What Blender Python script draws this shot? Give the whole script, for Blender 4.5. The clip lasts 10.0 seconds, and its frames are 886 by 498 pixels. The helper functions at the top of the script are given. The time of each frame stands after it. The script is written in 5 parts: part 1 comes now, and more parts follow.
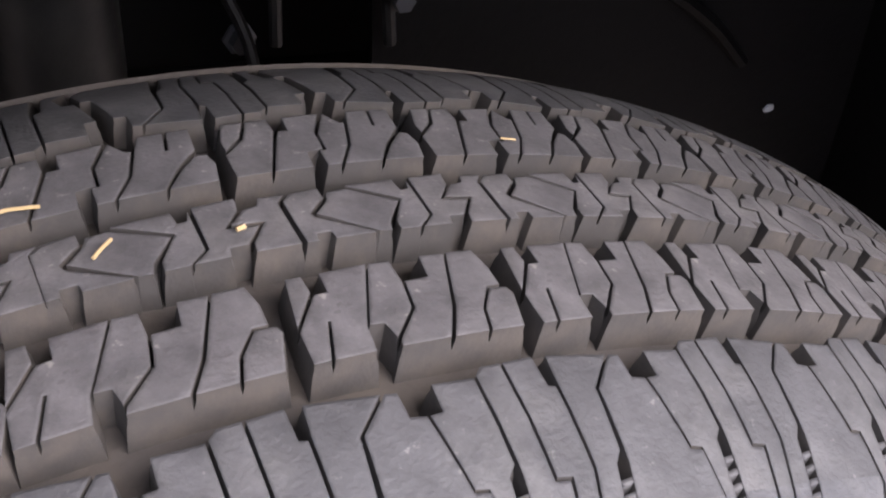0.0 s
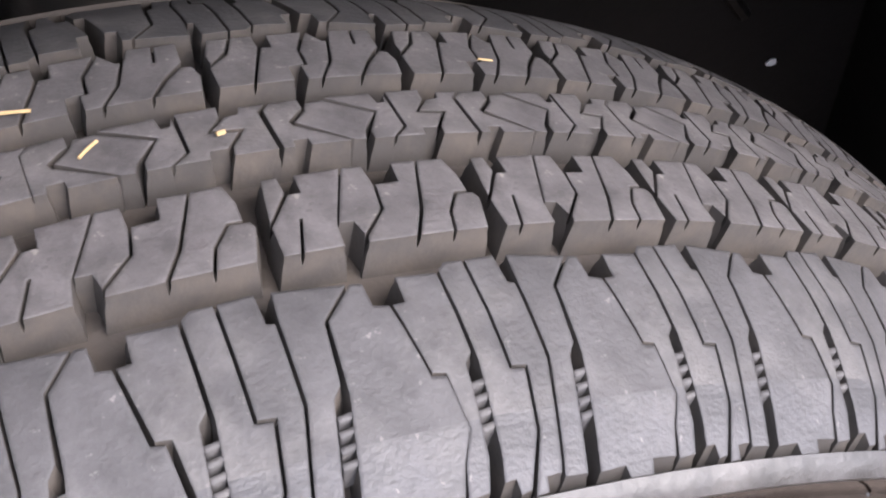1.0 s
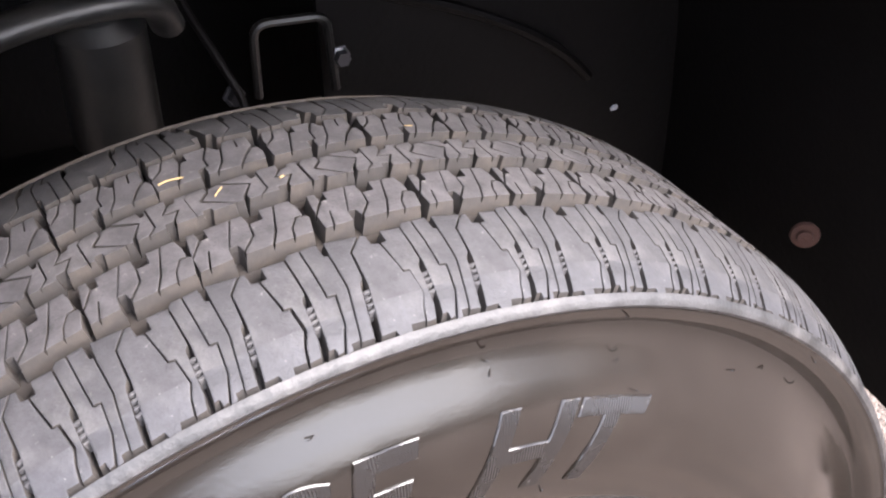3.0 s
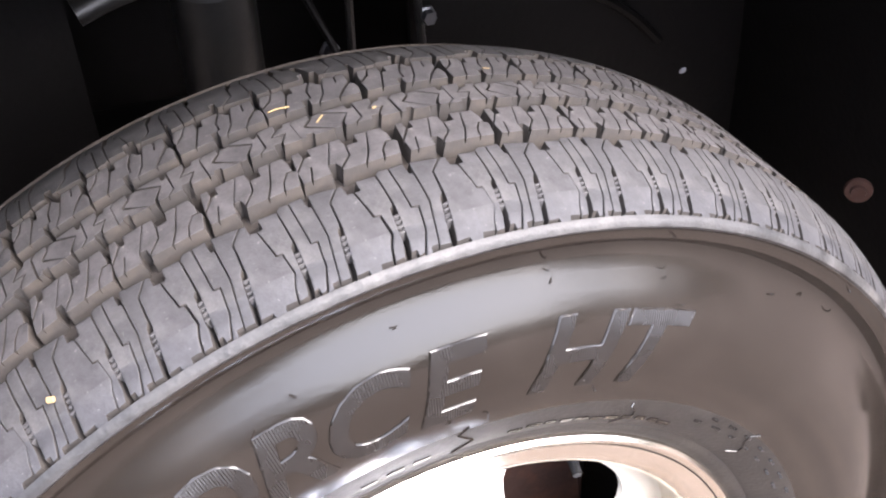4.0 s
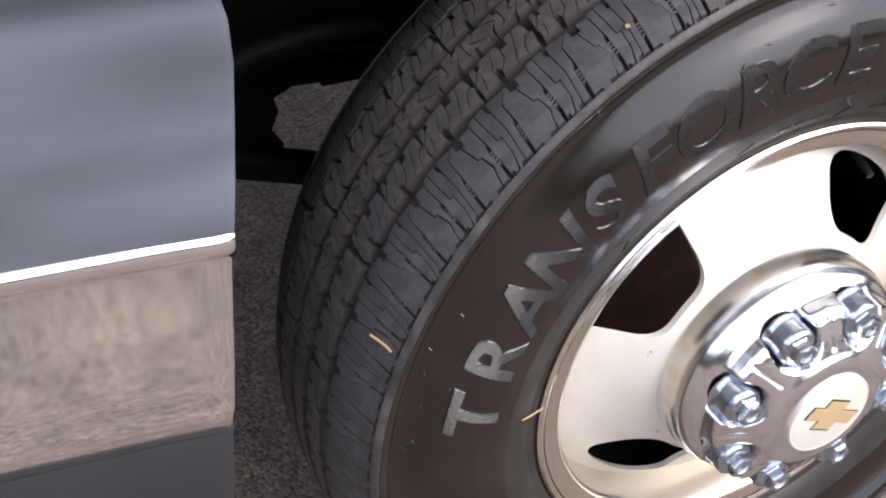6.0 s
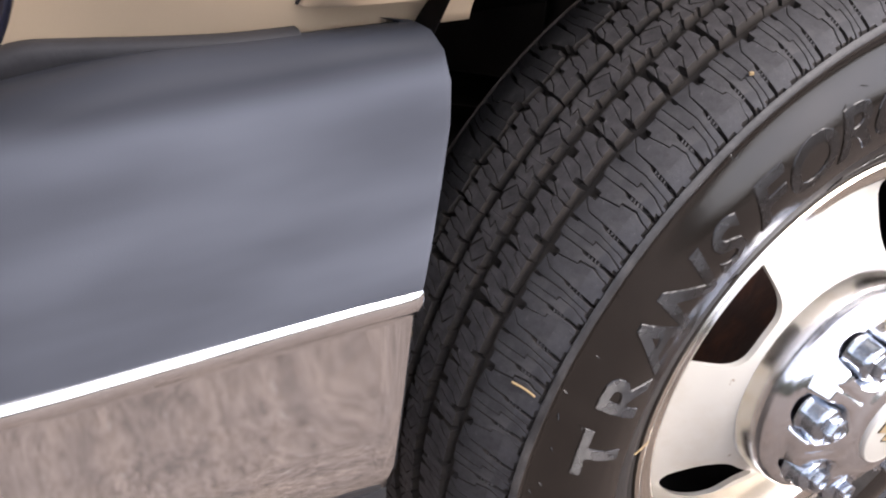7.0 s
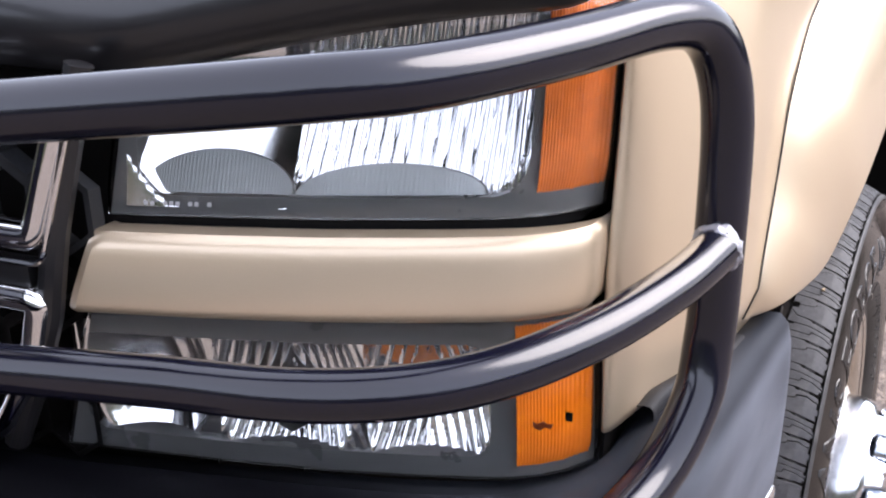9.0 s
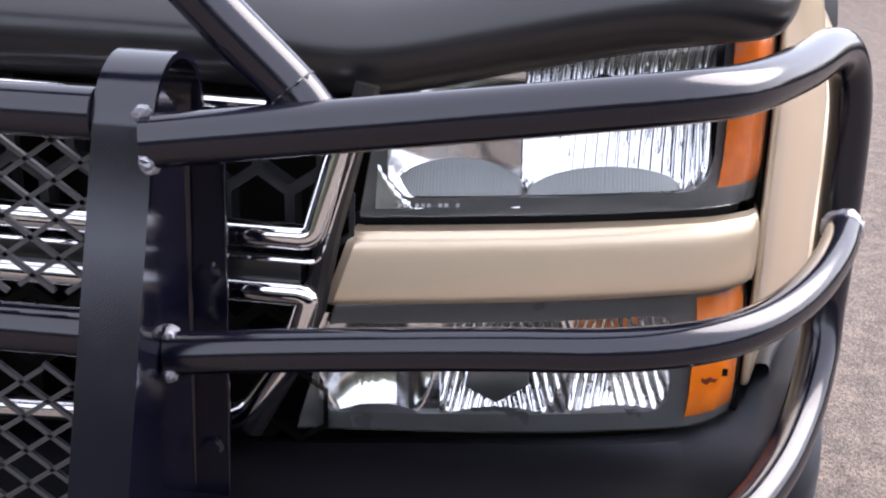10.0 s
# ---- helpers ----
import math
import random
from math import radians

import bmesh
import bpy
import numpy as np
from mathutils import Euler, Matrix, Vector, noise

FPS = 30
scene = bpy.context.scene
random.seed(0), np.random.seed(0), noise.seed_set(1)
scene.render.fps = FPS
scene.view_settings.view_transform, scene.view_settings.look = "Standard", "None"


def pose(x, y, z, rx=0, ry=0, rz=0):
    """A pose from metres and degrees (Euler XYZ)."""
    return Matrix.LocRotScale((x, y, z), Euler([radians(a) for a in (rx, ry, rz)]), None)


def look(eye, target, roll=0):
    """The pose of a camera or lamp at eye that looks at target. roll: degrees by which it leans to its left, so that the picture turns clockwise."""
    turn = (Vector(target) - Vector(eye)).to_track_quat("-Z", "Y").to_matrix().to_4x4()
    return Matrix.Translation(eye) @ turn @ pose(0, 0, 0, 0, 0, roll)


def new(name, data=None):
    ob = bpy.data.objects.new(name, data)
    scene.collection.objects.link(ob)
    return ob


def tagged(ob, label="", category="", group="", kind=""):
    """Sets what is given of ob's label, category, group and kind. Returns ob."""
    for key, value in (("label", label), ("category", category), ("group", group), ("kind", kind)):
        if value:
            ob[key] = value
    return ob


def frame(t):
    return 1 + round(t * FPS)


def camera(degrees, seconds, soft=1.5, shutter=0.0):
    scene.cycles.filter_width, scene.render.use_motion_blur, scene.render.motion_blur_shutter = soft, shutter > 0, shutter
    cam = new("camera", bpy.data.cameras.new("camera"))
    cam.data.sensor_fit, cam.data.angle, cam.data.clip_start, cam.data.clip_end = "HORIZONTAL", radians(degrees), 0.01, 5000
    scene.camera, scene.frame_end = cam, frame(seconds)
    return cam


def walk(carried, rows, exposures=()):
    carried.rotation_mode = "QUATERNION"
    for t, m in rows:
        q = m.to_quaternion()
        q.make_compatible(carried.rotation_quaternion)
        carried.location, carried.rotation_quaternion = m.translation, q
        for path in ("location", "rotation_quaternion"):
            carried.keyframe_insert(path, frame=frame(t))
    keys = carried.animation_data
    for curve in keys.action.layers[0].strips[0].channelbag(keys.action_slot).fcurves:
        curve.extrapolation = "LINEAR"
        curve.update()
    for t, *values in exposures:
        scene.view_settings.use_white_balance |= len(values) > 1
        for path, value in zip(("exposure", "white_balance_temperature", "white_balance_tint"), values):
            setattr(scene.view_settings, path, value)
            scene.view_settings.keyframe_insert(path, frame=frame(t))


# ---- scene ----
cam = camera(39.0, 10.0, 2.1)
PATH = [
    (0, (-0.0166, -0.2750, 0.9684), (0.2973, 0.2759, 0.4805), 6.10),
    (0.5, (-0.0146, -0.2817, 0.9645), (0.2883, 0.2638, 0.4638), 6.08),
    (1, (-0.0141, -0.2973, 0.9658), (0.2840, 0.2481, 0.4622), 6.26),
    (1.5, (-0.0230, -0.3259, 0.9806), (0.2785, 0.2253, 0.4853), 5.68),
    (2, (-0.0473, -0.3825, 1.0283), (0.2598, 0.1693, 0.5371), 3.05),
    (2.2, (-0.0636, -0.4137, 1.0502), (0.2513, 0.1346, 0.5601), 2.02),
    (3.3, (-0.1565, -0.5375, 1.1163), (0.1933, 0.0190, 0.6603), 1.15),
    (3.5, (-0.1599, -0.5508, 1.1218), (0.1729, 0.0137, 0.6629), 0.35),
    (4, (-0.1796, -0.5891, 1.1291), (0.1177, -0.0165, 0.6561), -0.15),
    (4.5, (-0.2433, -0.6439, 1.1362), (0.0364, -0.0728, 0.6508), 0.50),
    (5, (-0.3634, -0.6788, 1.1346), (-0.0658, -0.1215, 0.6439), 2.88),
    (5.5, (-0.5092, -0.7352, 1.1317), (-0.1927, -0.1864, 0.6432), 4.00),
    (6, (-0.6311, -0.7375, 1.1177), (-0.3040, -0.1885, 0.6365), 4.49),
    (6.2, (-0.6727, -0.7293, 1.1100), (-0.3297, -0.1805, 0.6397), 4.92),
    (7.3, (-0.9352, -0.5909, 1.1245), (-0.4572, -0.1205, 0.6883), 5.34),
    (7.5, (-1.0220, -0.5715, 1.1580), (-0.5099, -0.1225, 0.7382), 3.17),
    (8, (-1.2579, -0.5291, 1.2384), (-0.6605, -0.1489, 0.8662), 1.24),
    (8.5, (-1.3820, -0.4270, 1.2647), (-0.7332, -0.0690, 0.9634), 1.38),
    (9, (-1.4922, -0.2639, 1.2729), (-0.8043, 0.0343, 0.9938), -0.59),
    (9.5, (-1.6501, -0.0837, 1.2864), (-0.9202, 0.1077, 1.0206), 1.77),
    (10, (-1.7605, 0.0871, 1.2826), (-1.0072, 0.1875, 1.0327), 2.29),
]
LIGHT = [(0.0, 2.35, 6250, 19), (1.0, 2.62, 6300, 18), (2.0, 2.84, 6400, 17), (3.5, 3.06, 6350, 18), (4.5, 2.7, 6350, 18), (5.0, 2.18, 6350, 18), (5.5, 1.7, 6350, 18), (6.0, 1.4, 6300, 17), (7.5, 1.42, 6450, 18), (8.0, 1.6, 6300, 17), (8.5, 1.6, 6200, 16), (9.0, 1.6, 6150, 17), (10.0, 1.56, 6200, 18)]
walk(cam, [(t, look(eye, target, roll)) for t, eye, target, roll in PATH], LIGHT)

# ---- light: bright hazy sky, soft sun from the front left of the truck ----
SUN_EL, SUN_AZ = 43.0, 299.0
world = bpy.data.worlds.new("sky")
scene.world = world
world.use_nodes = True
_wn = world.node_tree
_sky = _wn.nodes.new("ShaderNodeTexSky")
_sky.sky_type = "NISHITA"
_sky.sun_disc = False
_sky.sun_elevation, _sky.sun_rotation = radians(SUN_EL), radians(90 - SUN_AZ)
_sky.dust_density, _sky.air_density, _sky.ozone_density = 2.0, 1.0, 1.0
# thin even cloud over the blue
_cloud = _wn.nodes.new("ShaderNodeMix")
_cloud.data_type = "RGBA"
_cloud.inputs[0].default_value = 0.6
_cloud.inputs[7].default_value = (8.4, 8.6, 9.1, 1)
_wn.links.new(_sky.outputs[0], _cloud.inputs[6])
_wn.links.new(_cloud.outputs[2], _wn.nodes["Background"].inputs[0])
_wn.nodes["Background"].inputs[1].default_value = 0.135
sun = new("sun", bpy.data.lights.new("sun", "SUN"))
sun.data.energy, sun.data.angle, sun.data.color = 1.9, radians(48), (1.0, 0.95, 0.88)
_d = Vector((math.cos(radians(SUN_AZ)) * math.cos(radians(SUN_EL)), math.sin(radians(SUN_AZ)) * math.cos(radians(SUN_EL)), math.sin(radians(SUN_EL))))
sun.matrix_world = look(tuple(_d * 10), (0, 0, 0))


# ---- materials ----
def material(name, colour, rough=0.5, metal=0.0, spread=0.08, scale=20.0, bump=0.0, bump_scale=200.0, coat=0.0, spec=0.5, stain=None, stain_scale=6.0, stain_amount=0.3, rough_spread=0.1, worn=0.0):
    m = bpy.data.materials.new(name)
    m.use_nodes = True
    nt = m.node_tree
    b = nt.nodes["Principled BSDF"]
    co = nt.nodes.new("ShaderNodeTexCoord")
    n1 = nt.nodes.new("ShaderNodeTexNoise")
    n1.inputs["Scale"].default_value, n1.inputs["Detail"].default_value = scale, 6
    nt.links.new(co.outputs["Object"], n1.inputs["Vector"])
    ramp = nt.nodes.new("ShaderNodeMix")
    ramp.data_type = "RGBA"
    lo = [c * (1 - spread) for c in colour] + [1]
    hi = [min(1, c * (1 + spread)) for c in colour] + [1]
    ramp.inputs[6].default_value, ramp.inputs[7].default_value = lo, hi
    nt.links.new(n1.outputs[0], ramp.inputs[0])
    out = ramp.outputs[2]
    if stain:
        n2 = nt.nodes.new("ShaderNodeTexNoise")
        n2.inputs["Scale"].default_value, n2.inputs["Detail"].default_value, n2.inputs["Roughness"].default_value = stain_scale, 8, 0.65
        nt.links.new(co.outputs["Object"], n2.inputs["Vector"])
        mr = nt.nodes.new("ShaderNodeMapRange")
        mr.inputs[1].default_value, mr.inputs[2].default_value, mr.inputs[3].default_value, mr.inputs[4].default_value = 0.48, 0.72, 0.0, stain_amount
        nt.links.new(n2.outputs[0], mr.inputs[0])
        mix = nt.nodes.new("ShaderNodeMix")
        mix.data_type = "RGBA"
        mix.inputs[7].default_value = (*stain, 1)
        nt.links.new(out, mix.inputs[6])
        nt.links.new(mr.outputs[0], mix.inputs[0])
        out = mix.outputs[2]
    nt.links.new(out, b.inputs["Base Color"])
    b.inputs["Metallic"].default_value = metal
    b.inputs["Specular IOR Level"].default_value = spec
    b.inputs["Coat Weight"].default_value = coat
    b.inputs["Coat Roughness"].default_value = 0.06
    rr = nt.nodes.new("ShaderNodeMapRange")
    rr.inputs[3].default_value, rr.inputs[4].default_value = max(0.0, rough - rough_spread), min(1.0, rough + rough_spread)
    nt.links.new(n1.outputs[0], rr.inputs[0])
    nt.links.new(rr.outputs[0], b.inputs["Roughness"])
    if bump:
        n3 = nt.nodes.new("ShaderNodeTexNoise")
        n3.inputs["Scale"].default_value, n3.inputs["Detail"].default_value = bump_scale, 4
        nt.links.new(co.outputs["Object"], n3.inputs["Vector"])
        bp = nt.nodes.new("ShaderNodeBump")
        bp.inputs["Strength"].default_value, bp.inputs["Distance"].default_value = bump, 0.002
        nt.links.new(n3.outputs[0], bp.inputs["Height"])
        nt.links.new(bp.outputs[0], b.inputs["Normal"])
    return m


def flecks(m, scale, low, high, colour, amount):
    """Small scattered pale flecks over a material's colour."""
    nt = m.node_tree
    b = nt.nodes["Principled BSDF"]
    old = b.inputs["Base Color"].links[0].from_socket
    co = nt.nodes.new("ShaderNodeTexCoord")
    n = nt.nodes.new("ShaderNodeTexNoise")
    n.inputs["Scale"].default_value, n.inputs["Detail"].default_value, n.inputs["Roughness"].default_value = scale, 5, 0.6
    nt.links.new(co.outputs["Object"], n.inputs["Vector"])
    mr = nt.nodes.new("ShaderNodeMapRange")
    mr.inputs[1].default_value, mr.inputs[2].default_value, mr.inputs[4].default_value = low, high, amount
    nt.links.new(n.outputs[0], mr.inputs[0])
    mix = nt.nodes.new("ShaderNodeMix")
    mix.data_type = "RGBA"
    mix.inputs[7].default_value = (*colour, 1)
    nt.links.new(mr.outputs[0], mix.inputs[0])
    nt.links.new(old, mix.inputs[6])
    nt.links.new(mix.outputs[2], b.inputs["Base Color"])
    return m


def make_asphalt():
    """Old asphalt: grit of many colours in a dark binder."""
    m = material("asphalt", (0.125, 0.100, 0.083), 0.9, spread=0.45, scale=14, stain=(0.20, 0.155, 0.12), stain_scale=7, stain_amount=0.6, spec=0.3)
    nt = m.node_tree
    b = nt.nodes["Principled BSDF"]
    old = b.inputs["Base Color"].links[0].from_socket
    co = nt.nodes.new("ShaderNodeTexCoord")
    vo = nt.nodes.new("ShaderNodeTexVoronoi")
    vo.inputs["Scale"].default_value = 210
    nt.links.new(co.outputs["Object"], vo.inputs["Vector"])
    bw = nt.nodes.new("ShaderNodeSeparateColor")
    nt.links.new(vo.outputs["Color"], bw.inputs[0])
    mr = nt.nodes.new("ShaderNodeMapRange")
    mr.inputs[1].default_value, mr.inputs[2].default_value, mr.inputs[3].default_value, mr.inputs[4].default_value = 0.0, 1.0, 0.5, 1.6
    nt.links.new(bw.outputs[0], mr.inputs[0])
    mul = nt.nodes.new("ShaderNodeMix")
    mul.data_type, mul.blend_type = "RGBA", "MULTIPLY"
    mul.inputs[0].default_value = 1.0
    nt.links.new(old, mul.inputs[6])
    nt.links.new(mr.outputs[0], mul.inputs[7])
    nt.links.new(mul.outputs[2], b.inputs["Base Color"])
    bp = nt.nodes.new("ShaderNodeBump")
    bp.invert = True
    bp.inputs["Strength"].default_value, bp.inputs["Distance"].default_value = 0.8, 0.004
    nt.links.new(vo.outputs["Distance"], bp.inputs["Height"])
    nt.links.new(bp.outputs[0], b.inputs["Normal"])
    m = flecks(m, 34, 0.63, 0.68, (0.045, 0.030, 0.022), 0.75)
    return flecks(m, 60, 0.66, 0.70, (0.34, 0.31, 0.27), 0.8)


def make_ribbed(m):
    """Fine ribs that run outward from the axle, as moulded into raised letters."""
    nt = m.node_tree
    co = nt.nodes.new("ShaderNodeTexCoord")
    sp = nt.nodes.new("ShaderNodeSeparateXYZ")
    nt.links.new(co.outputs["Object"], sp.inputs[0])
    at = nt.nodes.new("ShaderNodeMath")
    at.operation = "ARCTAN2"
    nt.links.new(sp.outputs[2], at.inputs[0])
    nt.links.new(sp.outputs[0], at.inputs[1])
    mu = nt.nodes.new("ShaderNodeMath")
    mu.operation = "MULTIPLY"
    mu.inputs[1].default_value = 1300.0
    nt.links.new(at.outputs[0], mu.inputs[0])
    si = nt.nodes.new("ShaderNodeMath")
    si.operation = "SINE"
    nt.links.new(mu.outputs[0], si.inputs[0])
    bp = nt.nodes.new("ShaderNodeBump")
    bp.inputs["Strength"].default_value, bp.inputs["Distance"].default_value = 1.0, 0.0003
    nt.links.new(si.outputs[0], bp.inputs["Height"])
    nt.links.new(bp.outputs[0], nt.nodes["Principled BSDF"].inputs["Normal"])
    return m


def mottled(m, scale, low, high, round_edge=0.0):
    """Cloudy wear over a material's colour, with its block edges rubbed round."""
    nt = m.node_tree
    b = nt.nodes["Principled BSDF"]
    co = nt.nodes.new("ShaderNodeTexCoord")
    no = nt.nodes.new("ShaderNodeTexNoise")
    no.inputs["Scale"].default_value, no.inputs["Detail"].default_value, no.inputs["Roughness"].default_value = scale, 7, 0.72
    nt.links.new(co.outputs["Object"], no.inputs["Vector"])
    mr = nt.nodes.new("ShaderNodeMapRange")
    mr.inputs[1].default_value, mr.inputs[2].default_value, mr.inputs[3].default_value, mr.inputs[4].default_value = 0.36, 0.64, low, high
    nt.links.new(no.outputs[0], mr.inputs[0])
    mix = nt.nodes.new("ShaderNodeMix")
    mix.data_type, mix.blend_type = "RGBA", "MULTIPLY"
    mix.inputs[0].default_value = 1.0
    nt.links.new(b.inputs["Base Color"].links[0].from_socket, mix.inputs[6])
    nt.links.new(mr.outputs[0], mix.inputs[7])
    nt.links.new(mix.outputs[2], b.inputs["Base Color"])
    if round_edge:
        bv = nt.nodes.new("ShaderNodeBevel")
        bv.samples = 4
        bv.inputs["Radius"].default_value = round_edge
        bump = b.inputs["Normal"].links[0].from_node
        nt.links.new(bv.outputs[0], bump.inputs["Normal"])
    return m


TREAD = flecks(material("tread rubber", (0.060, 0.0555, 0.0565), 0.72, spread=0.5, scale=95, bump=0.22, bump_scale=760, stain=(0.098, 0.090, 0.085), stain_scale=30, stain_amount=0.6), 320, 0.64, 0.72, (0.20, 0.185, 0.17), 0.5)
TREAD = mottled(flecks(TREAD, 210, 0.63, 0.68, (0.035, 0.031, 0.032), 0.7), 105, 0.72, 1.30, 0.0013)
# base set darker than the tread's to offset the stronger light it catches
SHOULDERRUBBER = mottled(flecks(material("shoulder rubber", (0.035, 0.0335, 0.035), 0.7, spread=0.45, scale=80, bump=0.2, bump_scale=800, stain=(0.085, 0.08, 0.076), stain_scale=30, stain_amount=0.6), 320, 0.645, 0.72, (0.14, 0.132, 0.125), 0.5), 100, 0.72, 1.26, 0.0013)
LOWSHOULDER = mottled(flecks(material("dressed lower shoulder rubber", (0.032, 0.0312, 0.034), 0.60, spread=0.4, scale=80, bump=0.2, bump_scale=760, stain=(0.06, 0.057, 0.056), stain_scale=34, stain_amount=0.6), 300, 0.655, 0.70, (0.16, 0.15, 0.14), 0.5), 90, 0.7, 1.3, 0.0013)
BANDRUBBER = mottled(material("band rubber", (0.022, 0.0212, 0.0215), 0.52, spread=0.45, scale=60, bump=0.35, bump_scale=240, stain=(0.075, 0.07, 0.066), stain_scale=26, stain_amount=0.7), 60, 0.6, 1.35)
BEADRUBBER = material("matt bead rubber", (0.013, 0.0115, 0.0105), 0.5, spread=0.3, scale=40, bump=0.2, bump_scale=400, stain=(0.04, 0.035, 0.03), stain_scale=30, stain_amount=0.5)
# block walls: brown dust, with the narrow grooves' shade put into the base
WALLRUBBER = material("dusty groove-shaded rubber", (0.025, 0.0215, 0.019), 0.8, spread=0.3, scale=35, bump=0.1, bump_scale=700, stain=(0.075, 0.059, 0.045), stain_scale=45, stain_amount=0.6)
GROOVE = material("dusty groove rubber", (0.034, 0.028, 0.024), 0.9, spread=0.3, scale=40, bump=0.3, bump_scale=300, stain=(0.075, 0.058, 0.04), stain_scale=25, stain_amount=0.35)
SIDEWALL = material("dressed sidewall rubber", (0.0085, 0.0065, 0.0052), 0.16, spread=0.3, scale=10, bump=0.03, bump_scale=500, stain=(0.022, 0.018, 0.015), stain_scale=16, stain_amount=0.5, spec=0.6, rough_spread=0.11)
TAN = material("tan metallic paint", (0.62, 0.494, 0.345), 0.34, metal=0.6, spread=0.04, scale=900, coat=0.7, stain=(0.575, 0.46, 0.33), stain_scale=3, stain_amount=0.15)
HOODBLACK = material("black paint", (0.010, 0.0095, 0.0105), 0.34, spread=0.2, scale=30, coat=0.2)
CHROME = material("chrome", (0.86, 0.86, 0.87), 0.05, metal=1.0, spread=0.02, scale=12, rough_spread=0.03, stain=(0.5, 0.43, 0.35), stain_scale=60, stain_amount=0.15)
LIPMETAL = material("satin polished lip", (0.80, 0.75, 0.68), 0.2, metal=1.0, spread=0.04, scale=10, rough_spread=0.06, stain=(0.5, 0.42, 0.3), stain_scale=20, stain_amount=0.3)
TUBE = material("gloss black tube enamel", (0.0034, 0.0034, 0.0088), 0.15, spread=0.2, scale=25, rough_spread=0.06, spec=0.6)


def make_cap_plastic():
    """Black plastic, blue-grey and blotchy along the side, darker towards the nose and the top."""
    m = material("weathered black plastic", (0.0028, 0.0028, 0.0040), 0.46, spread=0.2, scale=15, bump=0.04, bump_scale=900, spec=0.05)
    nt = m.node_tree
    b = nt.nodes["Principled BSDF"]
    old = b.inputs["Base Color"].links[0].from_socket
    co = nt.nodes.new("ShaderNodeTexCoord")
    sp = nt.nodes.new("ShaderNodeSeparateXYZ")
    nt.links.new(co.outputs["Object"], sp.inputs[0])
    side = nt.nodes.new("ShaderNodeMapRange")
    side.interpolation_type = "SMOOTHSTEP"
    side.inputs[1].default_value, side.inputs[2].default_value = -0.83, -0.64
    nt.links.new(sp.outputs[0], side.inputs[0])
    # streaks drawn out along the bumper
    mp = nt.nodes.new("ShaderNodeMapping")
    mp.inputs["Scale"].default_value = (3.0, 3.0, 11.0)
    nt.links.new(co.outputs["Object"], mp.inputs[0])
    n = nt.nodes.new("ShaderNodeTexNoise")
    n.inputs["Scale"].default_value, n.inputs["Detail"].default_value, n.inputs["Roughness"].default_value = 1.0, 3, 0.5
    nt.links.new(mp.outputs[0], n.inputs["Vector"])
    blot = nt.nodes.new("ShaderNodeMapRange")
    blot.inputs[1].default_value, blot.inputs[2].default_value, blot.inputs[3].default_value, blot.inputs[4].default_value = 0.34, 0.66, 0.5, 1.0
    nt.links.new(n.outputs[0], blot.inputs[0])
    # less of the blue-grey on the upper ledge
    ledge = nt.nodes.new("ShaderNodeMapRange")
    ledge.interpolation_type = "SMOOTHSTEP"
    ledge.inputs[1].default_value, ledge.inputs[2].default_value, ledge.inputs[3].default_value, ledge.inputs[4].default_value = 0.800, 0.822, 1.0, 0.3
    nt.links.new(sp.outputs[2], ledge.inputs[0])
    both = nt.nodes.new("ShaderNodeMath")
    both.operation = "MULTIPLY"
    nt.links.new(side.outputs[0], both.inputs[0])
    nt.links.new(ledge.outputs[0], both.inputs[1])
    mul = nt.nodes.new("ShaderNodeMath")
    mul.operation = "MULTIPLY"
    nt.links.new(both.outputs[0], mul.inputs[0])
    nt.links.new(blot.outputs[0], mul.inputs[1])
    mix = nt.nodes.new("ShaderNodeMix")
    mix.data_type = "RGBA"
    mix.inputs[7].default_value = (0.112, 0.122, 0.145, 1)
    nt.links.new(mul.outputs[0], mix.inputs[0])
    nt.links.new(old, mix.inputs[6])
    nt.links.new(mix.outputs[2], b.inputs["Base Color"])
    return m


PLASTIC = make_cap_plastic()
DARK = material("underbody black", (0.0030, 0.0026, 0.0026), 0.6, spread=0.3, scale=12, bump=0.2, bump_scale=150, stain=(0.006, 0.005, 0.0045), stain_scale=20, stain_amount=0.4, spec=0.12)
STEEL = material("dusty black steel", (0.0065, 0.0063, 0.0063), 0.42, spread=0.4, scale=18, bump=0.2, bump_scale=150, stain=(0.03, 0.027, 0.024), stain_scale=22, stain_amount=0.5, spec=0.4)
RIMPAINT = flecks(material("silver wheel paint", (0.585, 0.565, 0.505), 0.32, metal=0.15, spread=0.05, scale=25, coat=0.4, stain=(0.42, 0.33, 0.20), stain_scale=11, stain_amount=0.4), 70, 0.70, 0.74, (0.22, 0.13, 0.06), 0.7)
ASPHALT = make_asphalt()
AMBER = material("amber lens", (0.95, 0.195, 0.004), 0.2, spread=0.3, scale=70, coat=0.5)
AMBERDEEP = material("deep amber lens", (0.64, 0.148, 0.016), 0.2, spread=0.3, scale=70, coat=0.5)
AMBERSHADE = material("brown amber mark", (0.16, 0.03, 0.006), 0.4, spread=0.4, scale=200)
SILVER = material("lamp reflector", (0.86, 0.86, 0.87), 0.08, metal=1.0, spread=0.02)
FILLER = material("filler rubber", (0.016, 0.016, 0.018), 0.6, spread=0.3, scale=40, bump=0.2, bump_scale=200, spec=0.2)
